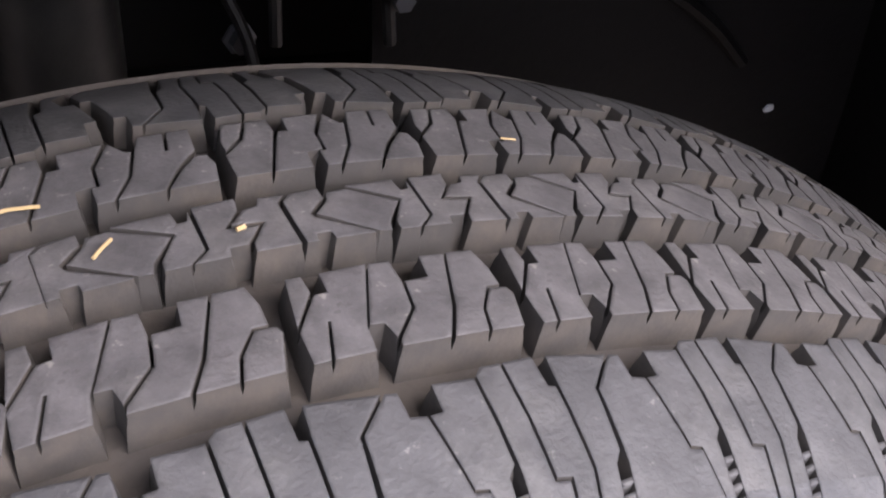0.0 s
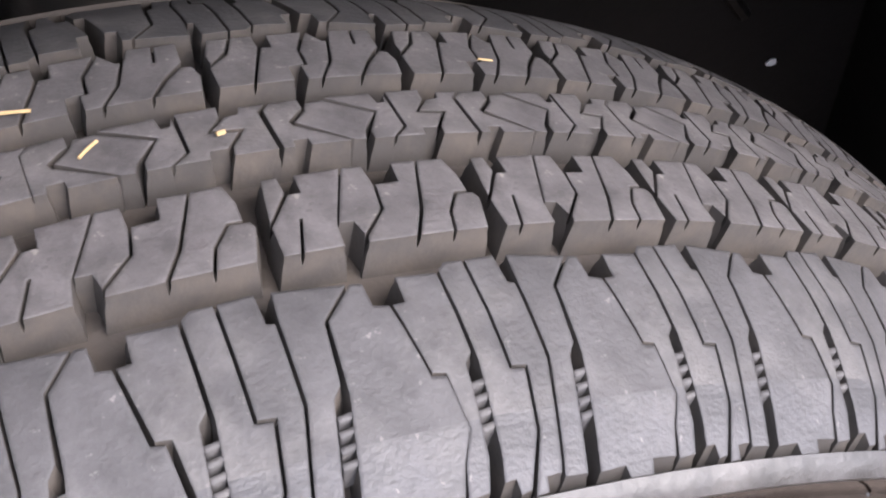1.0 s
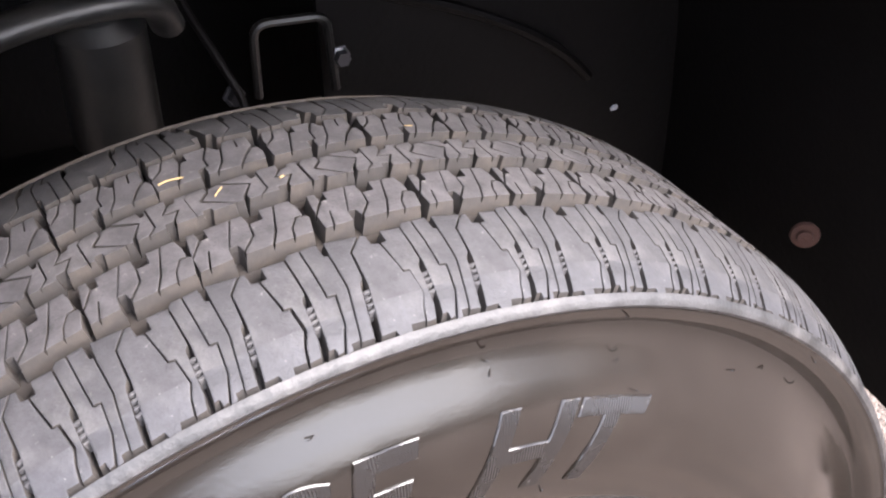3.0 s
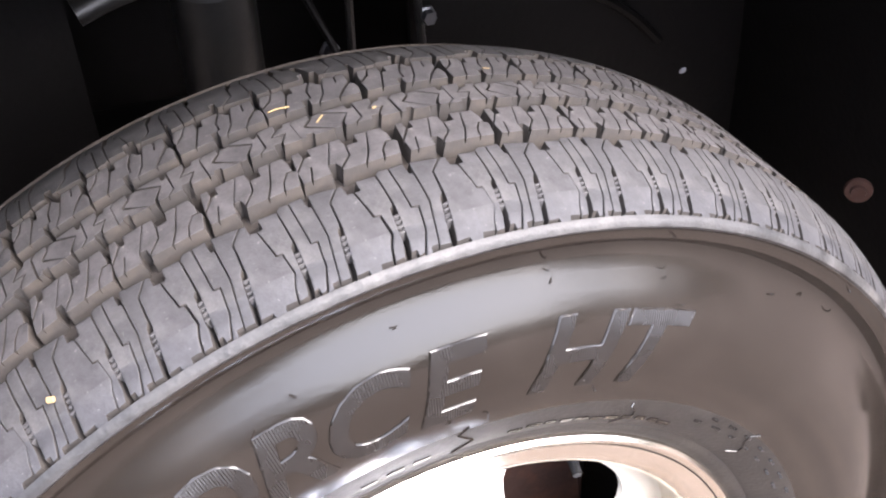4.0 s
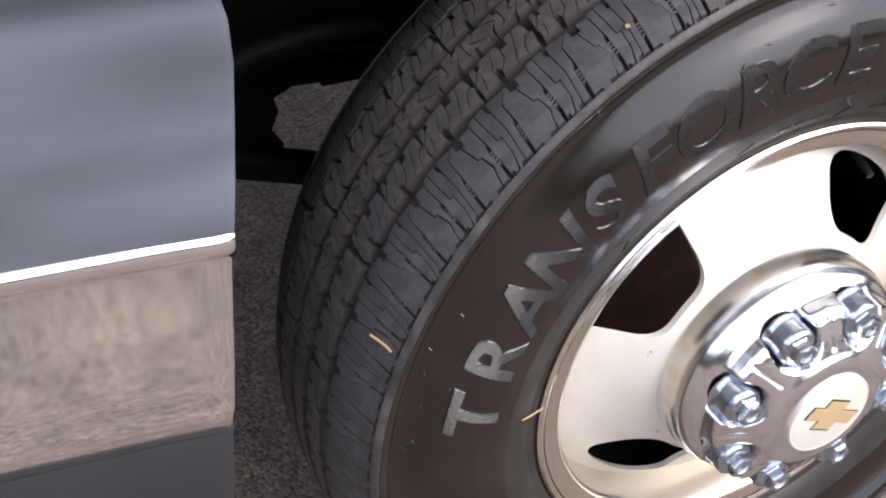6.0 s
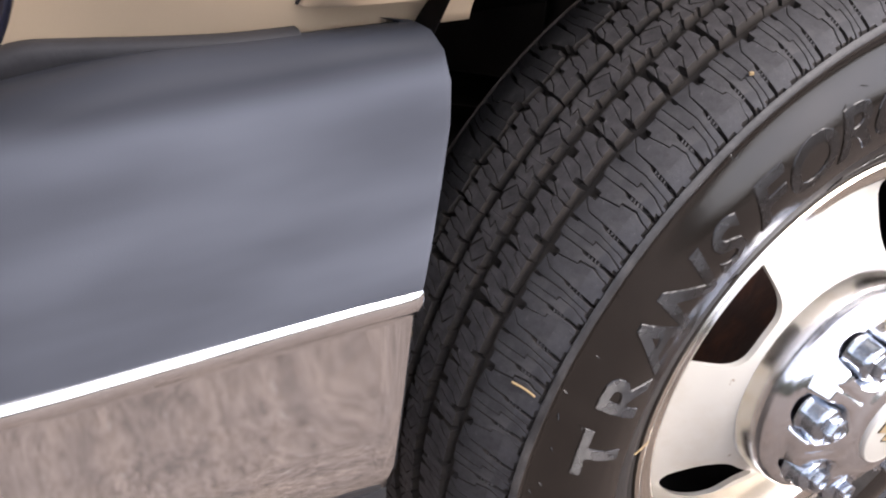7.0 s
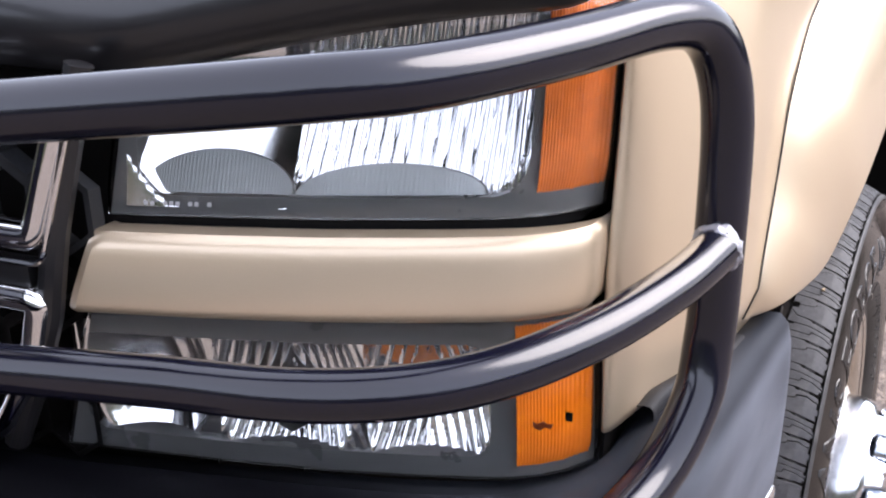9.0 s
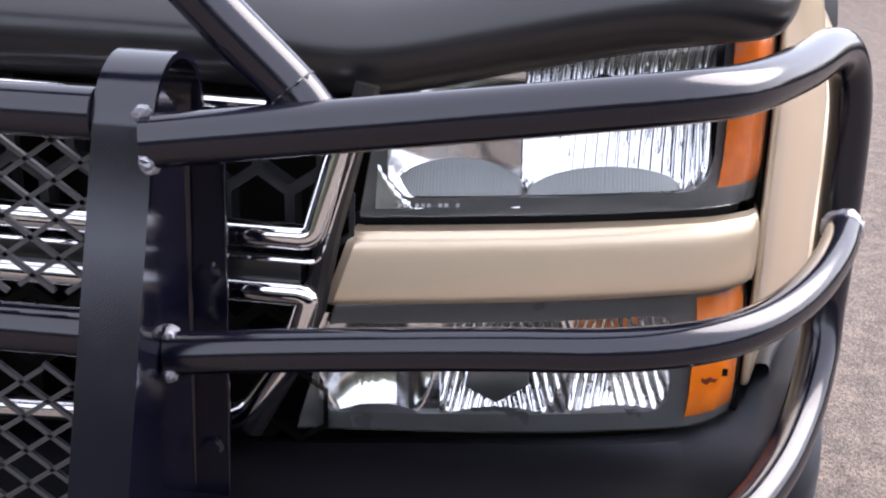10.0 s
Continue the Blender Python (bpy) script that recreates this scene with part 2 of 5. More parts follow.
HUBCHROME = material("weathered hub chrome", (0.80, 0.82, 0.86), 0.15, metal=1.0, spread=0.05, scale=140, rough_spread=0.08, bump=0.03, bump_scale=420, stain=(0.55, 0.45, 0.38), stain_scale=60, stain_amount=0.35)
# the blue-grey of reflected sky is put into the nuts' metal colour
NUTCHROME = material("sky-tinted nut chrome", (0.50, 0.55, 0.62), 0.24, metal=1.0, spread=0.15, scale=70, rough_spread=0.1, stain=(0.20, 0.20, 0.21), stain_scale=90, stain_amount=0.5)
BEZEL = material("lamp housing grey", (0.085, 0.088, 0.09), 0.28, spread=0.1, rough_spread=0.02)
WRITING = make_ribbed(material("raised ribbed letters", (0.012, 0.011, 0.0108), 0.27, spread=0.1, scale=60, spec=0.6))
VALANCEPLASTIC = material("black valance plastic", (0.018, 0.019, 0.021), 0.5, spread=0.2, scale=15, bump=0.05, bump_scale=800)
PRINT = material("faint grey print", (0.36, 0.36, 0.37), 0.5, spread=0.1, scale=60)
FOLIAGE = material("far foliage", (0.05, 0.055, 0.035), 0.9, spread=0.6, scale=1.5, bump=1.0, bump_scale=4, stain=(0.09, 0.075, 0.05), stain_scale=0.4, stain_amount=0.6)


# ---- mesh helpers ----
# from the drawing of the body, and of what sits in the wheel well, to the place
BODY = Matrix(((1.0131, 0.0391, -0.0541, 0.0608), (-0.0724, 0.8847, 0.0042, -0.0558), (-0.0261, -0.0276, 1.0377, -0.0526), (0, 0, 0, 1)))
WELL = Matrix(((1.0156, 0.1037, -0.0745, 0.0804), (-0.1076, 1.0166, -0.0520, -0.0490), (0.0687, 0.0594, 1.0196, 0.0181), (0, 0, 0, 1)))
FRAMES = {}  # object name: the drawing frame of its parts


def part(name, bm, mat, parent=None, label="", smooth=True, m=None, angle=35.0, within=None):
    me = bpy.data.meshes.new(name)
    within = within or FRAMES.get(parent.name if parent else "")
    if within and m is None:
        bm.transform(within)
    elif within:
        m = Matrix.Translation(within @ m.translation - m.translation) @ m
    bm.normal_update()
    if smooth:
        lim = math.cos(radians(angle))
        for f in bm.faces:
            f.smooth = True
        for e in bm.edges:
            if len(e.link_faces) == 2 and e.link_faces[0].normal.dot(e.link_faces[1].normal) < lim:
                e.smooth = False
    bm.to_mesh(me)
    bm.free()
    for one in (mat if isinstance(mat, (list, tuple)) else [mat]):
        me.materials.append(one)
    ob = new(name, me)
    if parent:
        ob.parent = parent
    if within:
        FRAMES[ob.name] = within
    if m is not None:
        ob.matrix_basis = m
    if label:
        ob["label"] = label
    return ob


def thing(name, label, category, m=None, group="", kind=""):
    ob = new(name)
    ob.empty_display_size = 0.05
    if m is not None:
        ob.matrix_basis = m
    return tagged(ob, label, category, group, kind)


def lathe(profile, steps=96, closed=False, a0=0.0, a1=2 * math.pi):
    """Turn (radius, y) points about the y axis."""
    bm = bmesh.new()
    full = abs(a1 - a0 - 2 * math.pi) < 1e-6
    count = steps if full else steps + 1
    rings = []
    for i in range(count):
        a = a0 + (a1 - a0) * i / steps
        rings.append([bm.verts.new((r * math.cos(a), y, r * math.sin(a))) for r, y in profile])
    n = len(profile)
    for i in range(steps):
        A, B = rings[i], rings[(i + 1) % count]
        for k in range(n if closed else n - 1):
            q = [A[k], A[(k + 1) % n], B[(k + 1) % n], B[k]]
            bm.faces.new(q)
    bmesh.ops.recalc_face_normals(bm, faces=bm.faces)
    return bm


def smooth_path(pts, per=8):
    """Catmull-Rom through the points."""
    P = [Vector(p) for p in pts]
    P = [P[0] * 2 - P[1]] + P + [P[-1] * 2 - P[-2]]
    out = []
    for i in range(1, len(P) - 2):
        for k in range(per):
            t = k / per
            a, b, c, d = P[i - 1], P[i], P[i + 1], P[i + 2]
            out.append(0.5 * ((2 * b) + (c - a) * t + (2 * a - 5 * b + 4 * c - d) * t * t + (3 * b - a - 3 * c + d) * t ** 3))
    out.append(P[-2])
    return out


def rounded_path(pts, radius, per=8):
    """Straight runs with round bends of the given radius."""
    P = [Vector(p) for p in pts]
    out = [P[0]]
    for i in range(1, len(P) - 1):
        r = radius[i - 1] if isinstance(radius, (list, tuple)) else radius
        a, b = (P[i - 1] - P[i]), (P[i + 1] - P[i])
        half = a.angle(b) / 2
        d = min(r / math.tan(half), a.length * 0.49, b.length * 0.49)
        s, e = P[i] + a.normalized() * d, P[i] + b.normalized() * d
        for k in range(per + 1):
            t = k / per
            out.append(s * (1 - t) ** 2 + P[i] * 2 * t * (1 - t) + e * t * t)
    out.append(P[-1])
    return out


def tube(path, r, sides=20, cap=True, squash=1.0):
    bm = bmesh.new()
    n = len(path)
    rings = []
    up = Vector((0, 0, 1))
    prev = None
    for i, p in enumerate(path):
        t = (path[min(i + 1, n - 1)] - path[max(i - 1, 0)]).normalized()
        if prev is None:
            u = up - t * up.dot(t)
            if u.length < 0.1:
                u = Vector((1, 0, 0)) - t * t.x
        else:
            u = prev - t * prev.dot(t)
        u.normalize()
        prev = u
        v = t.cross(u)
        rad = r[i] if isinstance(r, (list, tuple)) else r
        rings.append([bm.verts.new(p + (u * math.cos(a) * squash + v * math.sin(a)) * rad) for a in (2 * math.pi * k / sides for k in range(sides))])
    for A, B in zip(rings, rings[1:]):
        for k in range(sides):
            bm.faces.new((A[k], A[(k + 1) % sides], B[(k + 1) % sides], B[k]))
    if cap:
        bm.faces.new(rings[0])
        bm.faces.new(rings[-1])
    bmesh.ops.recalc_face_normals(bm, faces=bm.faces)
    return bm


def sheet(rows, thick=0.0, inward=(0, 1, 0)):
    """A skin from rows of points; thick: a second skin that much inward, with closed rims."""
    bm = bmesh.new()
    V = [[bm.verts.new(p) for p in row] for row in rows]
    R, Cn = len(V), len(V[0])
    for i in range(R - 1):
        for j in range(Cn - 1):
            bm.faces.new((V[i][j], V[i][j + 1], V[i + 1][j + 1], V[i + 1][j]))
    if thick:
        d = Vector(inward) * thick
        U = [[bm.verts.new(v.co + d) for v in row] for row in V]
        for i in range(R - 1):
            for j in range(Cn - 1):
                bm.faces.new((U[i][j], U[i + 1][j], U[i + 1][j + 1], U[i][j + 1]))
        rim = [(V[0][j], U[0][j]) for j in range(Cn)] + [(V[i][-1], U[i][-1]) for i in range(1, R)] + [(V[-1][j], U[-1][j]) for j in range(Cn - 2, -1, -1)] + [(V[i][0], U[i][0]) for i in range(R - 2, 0, -1)]
        for (a, b), (c, e) in zip(rim, rim[1:] + rim[:1]):
            bm.faces.new((a, b, e, c))
    bmesh.ops.recalc_face_normals(bm, faces=bm.faces)
    return bm


def prism(outline, d, origin=(0, 0, 0), ux=(1, 0, 0), uy=(0, 0, 1), bevel=0.0):
    """An outline in the plane ux, uy, pushed out along d."""
    bm = bmesh.new()
    o, ux, uy, d = Vector(origin), Vector(ux), Vector(uy), Vector(d)
    f = bm.faces.new([bm.verts.new(o + ux * x + uy * y) for x, y in outline])
    ex = bmesh.ops.extrude_face_region(bm, geom=[f])
    bmesh.ops.translate(bm, vec=d, verts=[v for v in ex["geom"] if isinstance(v, bmesh.types.BMVert)])
    bmesh.ops.recalc_face_normals(bm, faces=bm.faces)
    if bevel:
        bmesh.ops.bevel(bm, geom=bm.edges[:], offset=bevel, segments=2, profile=0.6, affect="EDGES", clamp_overlap=True)
    return bm


def box(lo, hi, bevel=0.0):
    return prism([(lo[0], lo[2]), (hi[0], lo[2]), (hi[0], hi[2]), (lo[0], hi[2])], (0, hi[1] - lo[1], 0), (0, lo[1], 0), bevel=bevel)


# ---- ground ----
def make_ground():
    bm = bmesh.new()
    xs = [-400, -60, -12, -4, -2, -1, 0, 1, 2, 4, 12, 60, 400]
    V = [[bm.verts.new((x, y, 0.012 * noise.noise((x * 0.7, y * 0.7, 0)) if abs(x) < 5 and abs(y) < 5 else 0.0)) for y in xs] for x in xs]
    for i in range(len(xs) - 1):
        for j in range(len(xs) - 1):
            bm.faces.new((V[i][j], V[i + 1][j], V[i + 1][j + 1], V[i][j + 1]))
    g = part("ground", bm, ASPHALT)
    return tagged(g, "worn grey-brown asphalt lot with fine grit", "ground", kind="structure")


make_ground()


def make_backdrop():
    """An uneven line of trees closing the lot all round."""
    rows = [[], [], []]
    for k in range(241):
        a = 2 * math.pi * k / 240
        d = 15 + 2.0 * math.sin(3 * a)
        # the rise towards the front is added, out of view, to cut light and reflections
        top = 2.0 + 2.3 * max(0.0, -math.cos(a - 0.15)) ** 1.3 + 1.2 * noise.noise((math.cos(a) * 2.5, math.sin(a) * 2.5, 0)) + 1.0 * noise.noise((math.cos(a) * 14, math.sin(a) * 14, 3)) + 0.5 * noise.noise((math.cos(a) * 50, math.sin(a) * 50, 7))
        for row, z, out in zip(rows, (-0.02, top * 0.55, max(1.2, top)), (0.0, -0.5, 0.3)):
            row.append((math.cos(a) * (d + out), math.sin(a) * (d + out), z))
    b = part("backdrop", sheet(rows, 0.0), FOLIAGE)
    return tagged(b, "dark uneven line of trees round the lot", "trees", kind="structure")


make_backdrop()

# ---- the wheel, steered a little outward ----
WHEEL = Matrix(((1.00888, 0.03566, 0.16925, 0.05233), (-0.03325, 1.02291, -0.01733, -0.06863), (-0.16974, 0.01160, 1.00936, 0.40248), (0.00000, 0.00000, 0.00000, 1.00000)))
wheel = thing("wheel", "dusty black truck tyre on silver wheel with chrome hub cover", "wheel", WHEEL)
MID = 0.0045  # the tyre's centre plane along the axle


def crown(y):
    """Radius of the tread's running surface."""
    d = abs(y - MID)
    return 0.3895 if d < 0.040 else 0.3895 - 0.0085 * ((d - 0.040) / 0.040) ** 2


def mirrored(points):
    return [(r, 2 * MID - y) for r, y in reversed(points)]


side = [(0.2105, -0.066), (0.2155, -0.077), (0.2210, -0.0845), (0.2265, -0.0880), (0.2300, -0.0898), (0.2330, -0.0903), (0.2350, -0.0925), (0.2450, -0.0978), (0.2600, -0.1034), (0.2780, -0.1066), (0.2880, -0.1074), (0.2970, -0.1070), (0.3050, -0.1055), (0.3130, -0.1029), (0.3210, -0.0993), (0.3290, -0.0950), (0.3370, -0.0906), (0.3430, -0.0876), (0.3485, -0.0856), (0.3510, -0.0858), (0.3532, -0.0880), (0.3555, -0.0928), (0.3585, -0.0950), (0.3640, -0.0958), (0.3656, -0.0974), (0.3672, -0.0982), (0.3692, -0.0975), (0.3710, -0.0961), (0.3720, -0.0947), (0.3708, -0.0936), (0.3650, -0.0926), (0.3640, -0.0885)]
carcass = [(crown(y) - 0.0095, y) for y in (-0.084, -0.078, -0.070, -0.060, -0.045, -0.030, -0.015, 0.0)]
profile = side + carcass
tyre = part("tyre", lathe(profile + mirrored(profile), 220), [SIDEWALL, GROOVE, BANDRUBBER, BEADRUBBER], wheel, "glossy dressed sidewall and dusty grooves")
for f in tyre.data.polygons:
    c = f.center
    if math.hypot(c.x, c.z) > 0.3655:
        f.material_index = 2 if c.y < -0.0925 else 1
    elif math.hypot(c.x, c.z) < 0.256:
        f.material_index = 3

# Tread pattern of one pitch: outlines of the small blocks between the slots and cuts, as (share of the pitch, millimetres along the axle)
ROW_IN = [
    [(-0.27, -10.0), (-0.20, -10.0), (-0.195, -15.3), (-0.312, -24.6), (-0.30, -20.0)],
    [(-0.12, -10.0), (0.095, -9.5), (-0.042, -28.3), (-0.058, -35.5), (-0.232, -35.5), (-0.172, -24.7), (-0.186, -24.7), (-0.248, -35.5), (-0.32, -35.5), (-0.314, -26.2), (-0.185, -16.3), (-0.125, -16.0)],
    [(0.107, -9.5), (0.20, -9.8), (0.205, -16.8), (0.180, -25.0), (0.052, -32.8), (0.034, -28.2), (-0.030, -28.0)],
    [(0.219, -16.8), (0.33, -16.5), (0.345, -9.5), (0.463, -9.7), (0.352, -26.7), (0.268, -35.5), (0.052, -35.5), (0.062, -33.6), (0.193, -25.4)],
    [(0.476, -9.5), (0.600, -9.5), (0.625, -16.0), (0.622, -22.0), (0.559, -22.0), (0.477, -28.7), (0.442, -35.5), (0.288, -35.5), (0.368, -27.0)],
    [(0.615, -22.8), (0.645, -23.0), (0.660, -25.0), (0.607, -35.5), (0.457, -35.5), (0.490, -29.0), (0.566, -22.8)],
]
ROW_MID = [
    [(0.015, 10.0), (0.087, 13.8), (0.112, 17.2), (0.200, 17.6), (0.422, 11.0), (0.322, 3.8), (0.306, 0.5), (0.250, 0.9)],
    [(0.0, 8.7), (0.233, 0.9), (0.225, 0.5), (0.040, 0.5), (0.034, 3.0), (-0.036, 3.0), (-0.042, 0.5), (-0.093, 0.5), (-0.097, 5.0), (-0.104, 16.0), (-0.06, 18.5), (0.08, 19.0), (0.084, 15.2), (0.055, 14.1), (-0.012, 10.4)],
    [(0.215, 18.8), (0.440, 11.7), (0.352, 3.6), (0.350, 0.5), (0.447, 0.5), (0.525, 4.5), (0.522, 18.5), (0.505, 15.2), (0.465, 14.9), (0.452, 19.2)],
    [(0.540, 19.5), (0.720, 20.0), (0.712, 15.6), (0.634, 10.1), (0.768, 9.2), (0.700, 3.9), (0.694, 3.4), (0.617, 3.4), (0.608, 0.5), (0.464, 0.5), (0.541, 4.4)],
    [(0.734, 15.4), (0.660, 10.8), (0.795, 10.1), (0.718, 3.7), (0.708, 0.5), (0.893, 0.5), (0.889, 5.0), (0.882, 16.0), (0.922, 18.6), (0.81, 18.6), (0.798, 16.1)],
]
ROW_FAR = [
    [(-0.20, 49.5), (-0.092, 49.5), (-0.142, 43.3), (-0.233, 38.4), (-0.24, 42.0)],
    [(-0.076, 49.5), (0.030, 49.6), (0.034, 44.0), (-0.078, 27.5), (-0.245, 27.5), (-0.245, 36.6), (-0.126, 42.4)],
    [(0.11, 49.5), (0.303, 50.0), (0.226, 41.4), (0.220, 34.4), (0.135, 33.7), (0.128, 27.5), (-0.062, 27.5), (0.052, 43.6), (0.105, 43.5)],
    [(0.325, 49.6), (0.385, 44.8), (0.408, 44.8), (0.356, 35.2), (0.268, 27.5), (0.20, 27.5), (0.20, 33.8), (0.236, 34.0), (0.242, 41.0)],
    [(0.456, 50.0), (0.564, 50.0), (0.543, 42.6), (0.557, 42.6), (0.580, 50.0), (0.675, 50.0), (0.665, 41.0), (0.645, 40.0), (0.556, 34.4), (0.478, 27.5), (0.286, 27.5), (0.372, 35.0), (0.424, 44.8)],
    [(0.660, 38.8), (0.700, 38.4), (0.722, 34.0), (0.70, 27.5), (0.496, 27.5), (0.574, 33.8)],
]
SHOULDER = [
    [(0.08, -46.5), (0.26, -47.0), (0.264, -66.2), (0.226, -68.4), (0.196, -86.0), (0.160, -91.4), (0.066, -91.8), (0.096, -86.0), (0.155, -80.2), (0.130, -69.5), (0.074, -69.0), (0.020, -53.2), (0.075, -53.0)],
    [(0.274, -46.5), (0.31, -44.6), (0.396, -44.6), (0.402, -70.8), (0.468, -71.2), (0.432, -83.0), (0.340, -92.4), (0.290, -92.8), (0.284, -90.2), (0.232, -90.4), (0.252, -86.0), (0.283, -68.0)],
    [(0.410, -44.6), (0.545, -44.2), (0.551, -51.8), (0.582, -52.2), (0.582, -70.0), (0.503, -88.5), (0.490, -90.6), (0.420, -90.8), (0.412, -93.4), (0.352, -93.6), (0.446, -83.0), (0.484, -70.6), (0.416, -70.2)],
    [(0.608, -44.5), (0.880, -46.3), (0.752, -54.0), (0.730, -67.5), (0.692, -70.0), (0.628, -86.0), (0.606, -91.6), (0.500, -91.4), (0.516, -88.4), (0.597, -69.8), (0.597, -52.0)],
    [(0.896, -46.4), (0.94, -46.8), (0.945, -52.6), (1.006, -53.2), (1.060, -69.6), (1.116, -70.1), (1.140, -80.2), (1.082, -86.0), (1.050, -91.2), (0.930, -91.0), (0.915, -94.0), (0.800, -94.0), (0.790, -91.5), (0.664, -91.8), (0.690, -86.0), (0.750, -70.0), (0.767, -54.2)],
]
SHOULDER_FAR = [[(0.345 - u, 9.0 - y) for u, y in reversed(shape)] for shape in SHOULDER]


def widened(points, by):
    """An outline pushed outward by so many millimetres."""
    n = len(points)
    area = sum(points[k][0] * points[(k + 1) % n][1] - points[(k + 1) % n][0] * points[k][1] for k in range(n))
    turn = 1 if area > 0 else -1
    out = []
    for k in range(n):
        (ax, ay), (bx, by_), (cx, cy) = points[k - 1], points[k], points[(k + 1) % n]
        e, f = Vector((bx - ax, by_ - ay)).normalized(), Vector((cx - bx, cy - by_)).normalized()
        n1, n2 = Vector((e.y, -e.x)) * turn, Vector((f.y, -f.x)) * turn
        m = n1 + n2
        if m.length < 0.2:
            m = n1
        m = m.normalized() / max(0.45, m.normalized().dot(n1))
        out.append((bx + m.x * by, by_ + m.y * by))
    return out


def block_mesh(shapes, pitch, name):
    """The small blocks of one row and pitch, with worn edges, on the tread's curve; share 0 lies at the angle 0, shares grow clockwise."""
    bm = bmesh.new()
    for shape in shapes:
        one = bmesh.new()
        f = one.faces.new([one.verts.new((u * pitch, y, 0)) for u, y in shape])  # degrees, mm, depth
        for v in one.verts:
            v.co.x *= 6.79  # mm along the running surface for each degree
        one.normal_update()
        if f.normal.z < 0:
            f.normal_flip()
        ring = list(f.verts)
        bmesh.ops.inset_region(one, faces=[f], thickness=0.8, use_even_offset=True)
        for v in ring:
            v.co.z = -0.65
        # straight cuts are shallow: below them the block widens a little and closes them
        n = len(ring)
        flat = [(v.co.x, v.co.y) for v in ring]
        levels = [ring]
        for depth, out in ((-2.2, 0.0), (-3.8, 0.42), (-10.5, 1.1)):
            levels.append([one.verts.new((*p, depth)) for p in widened(flat, out)])
        for upper, lower in zip(levels, levels[1:]):
            for k in range(n):
                one.faces.new((upper[k], lower[k], lower[(k + 1) % n], upper[(k + 1) % n]))
        ys = [y for _, y in shape]
        if max(ys) - min(ys) > 30:
            for cut in (-58, -66, -73, -79, -84, -88, -92, 67, 75, 82, 88, 93, 97, 101):
                if min(ys) < cut < max(ys):
                    bmesh.ops.bisect_plane(one, geom=one.verts[:] + one.edges[:] + one.faces[:], plane_co=(0, cut, 0), plane_no=(0, 1, 0))
        one.normal_update()
        for face in one.faces:
            face.material_index = 1 if abs(face.normal.z) <= 0.45 or face.calc_center_median().z <= -1.2 else 2 if face.calc_center_median().y < -78.5 else 0
        keep = {v: bm.verts.new(v.co) for v in one.verts}
        for face in one.faces:
            bm.faces.new([keep[v] for v in face.verts]).material_index = face.material_index
        one.free()
    bmesh.ops.recalc_face_normals(bm, faces=bm.faces)
    for v in bm.verts:
        a = radians(-v.co.x / 6.79)
        y = v.co.y / 1000
        r = crown(y) + v.co.z / 1000
        v.co = (r * math.cos(a), y, r * math.sin(a))
    bm.normal_update()
    for f in bm.faces:
        f.smooth = True
    for e in bm.edges:
        e.smooth = len(e.link_faces) == 2 and e.link_faces[0].normal.dot(e.link_faces[1].normal) > 0.93
    me = bpy.data.meshes.new(name)
    bm.to_mesh(me)
    bm.free()
    me.materials.append(SHOULDERRUBBER if shapes[0][0][1] < -40 or shapes[0][0][1] > 52 else TREAD)
    me.materials.append(WALLRUBBER)
    me.materials.append(LOWSHOULDER)
    return me


LONG, MEDIUM, SHORT = 8.0, 7.25, 6.75
PITCHES = [LONG, MEDIUM, SHORT, SHORT, SHORT, MEDIUM, SHORT, MEDIUM, LONG, LONG, MEDIUM, SHORT, LONG, MEDIUM, MEDIUM, LONG, SHORT, SHORT, MEDIUM, LONG, LONG, MEDIUM, LONG, SHORT]
PITCHES += [MEDIUM, SHORT, SHORT, MEDIUM, LONG, LONG, LONG, MEDIUM, SHORT, MEDIUM, LONG, SHORT, SHORT, MEDIUM, LONG, MEDIUM, LONG, SHORT, MEDIUM, LONG, LONG, MEDIUM, SHORT, MEDIUM, MEDIUM]
_fit = 360.0 / sum(PITCHES)
PIECES = [("outer", SHOULDER[:2]), ("outer", SHOULDER[2:]), ("in", ROW_IN), ("mid", ROW_MID), ("far", ROW_FAR), ("outer_far", SHOULDER_FAR[:2]), ("outer_far", SHOULDER_FAR[2:])]
_meshes = {}
_rest = bmesh.new()
_at = 105.1
for number, pitch in enumerate(PITCHES):
    for index, (row, shapes) in enumerate(PIECES):
        key = (index, pitch)
        if key not in _meshes:
            _meshes[key] = block_mesh(shapes, pitch * _fit, "tread_block")
        turn = Matrix.Rotation(-radians(_at), 4, "Y")
        if number < 17 or number >= 24:
            ob = new("tread_block", _meshes[key])
            ob.parent = tyre
            ob.matrix_basis = turn
        else:
            start = len(_rest.verts)
            _rest.from_mesh(_meshes[key])
            _rest.verts.ensure_lookup_table()
            for v in _rest.verts[start:]:
                v.co = turn @ v.co
    _at -= pitch * _fit
tagged(part("lower_tread_blocks", _rest, [TREAD, WALLRUBBER, LOWSHOULDER], tyre, smooth=False), kind="stuff")


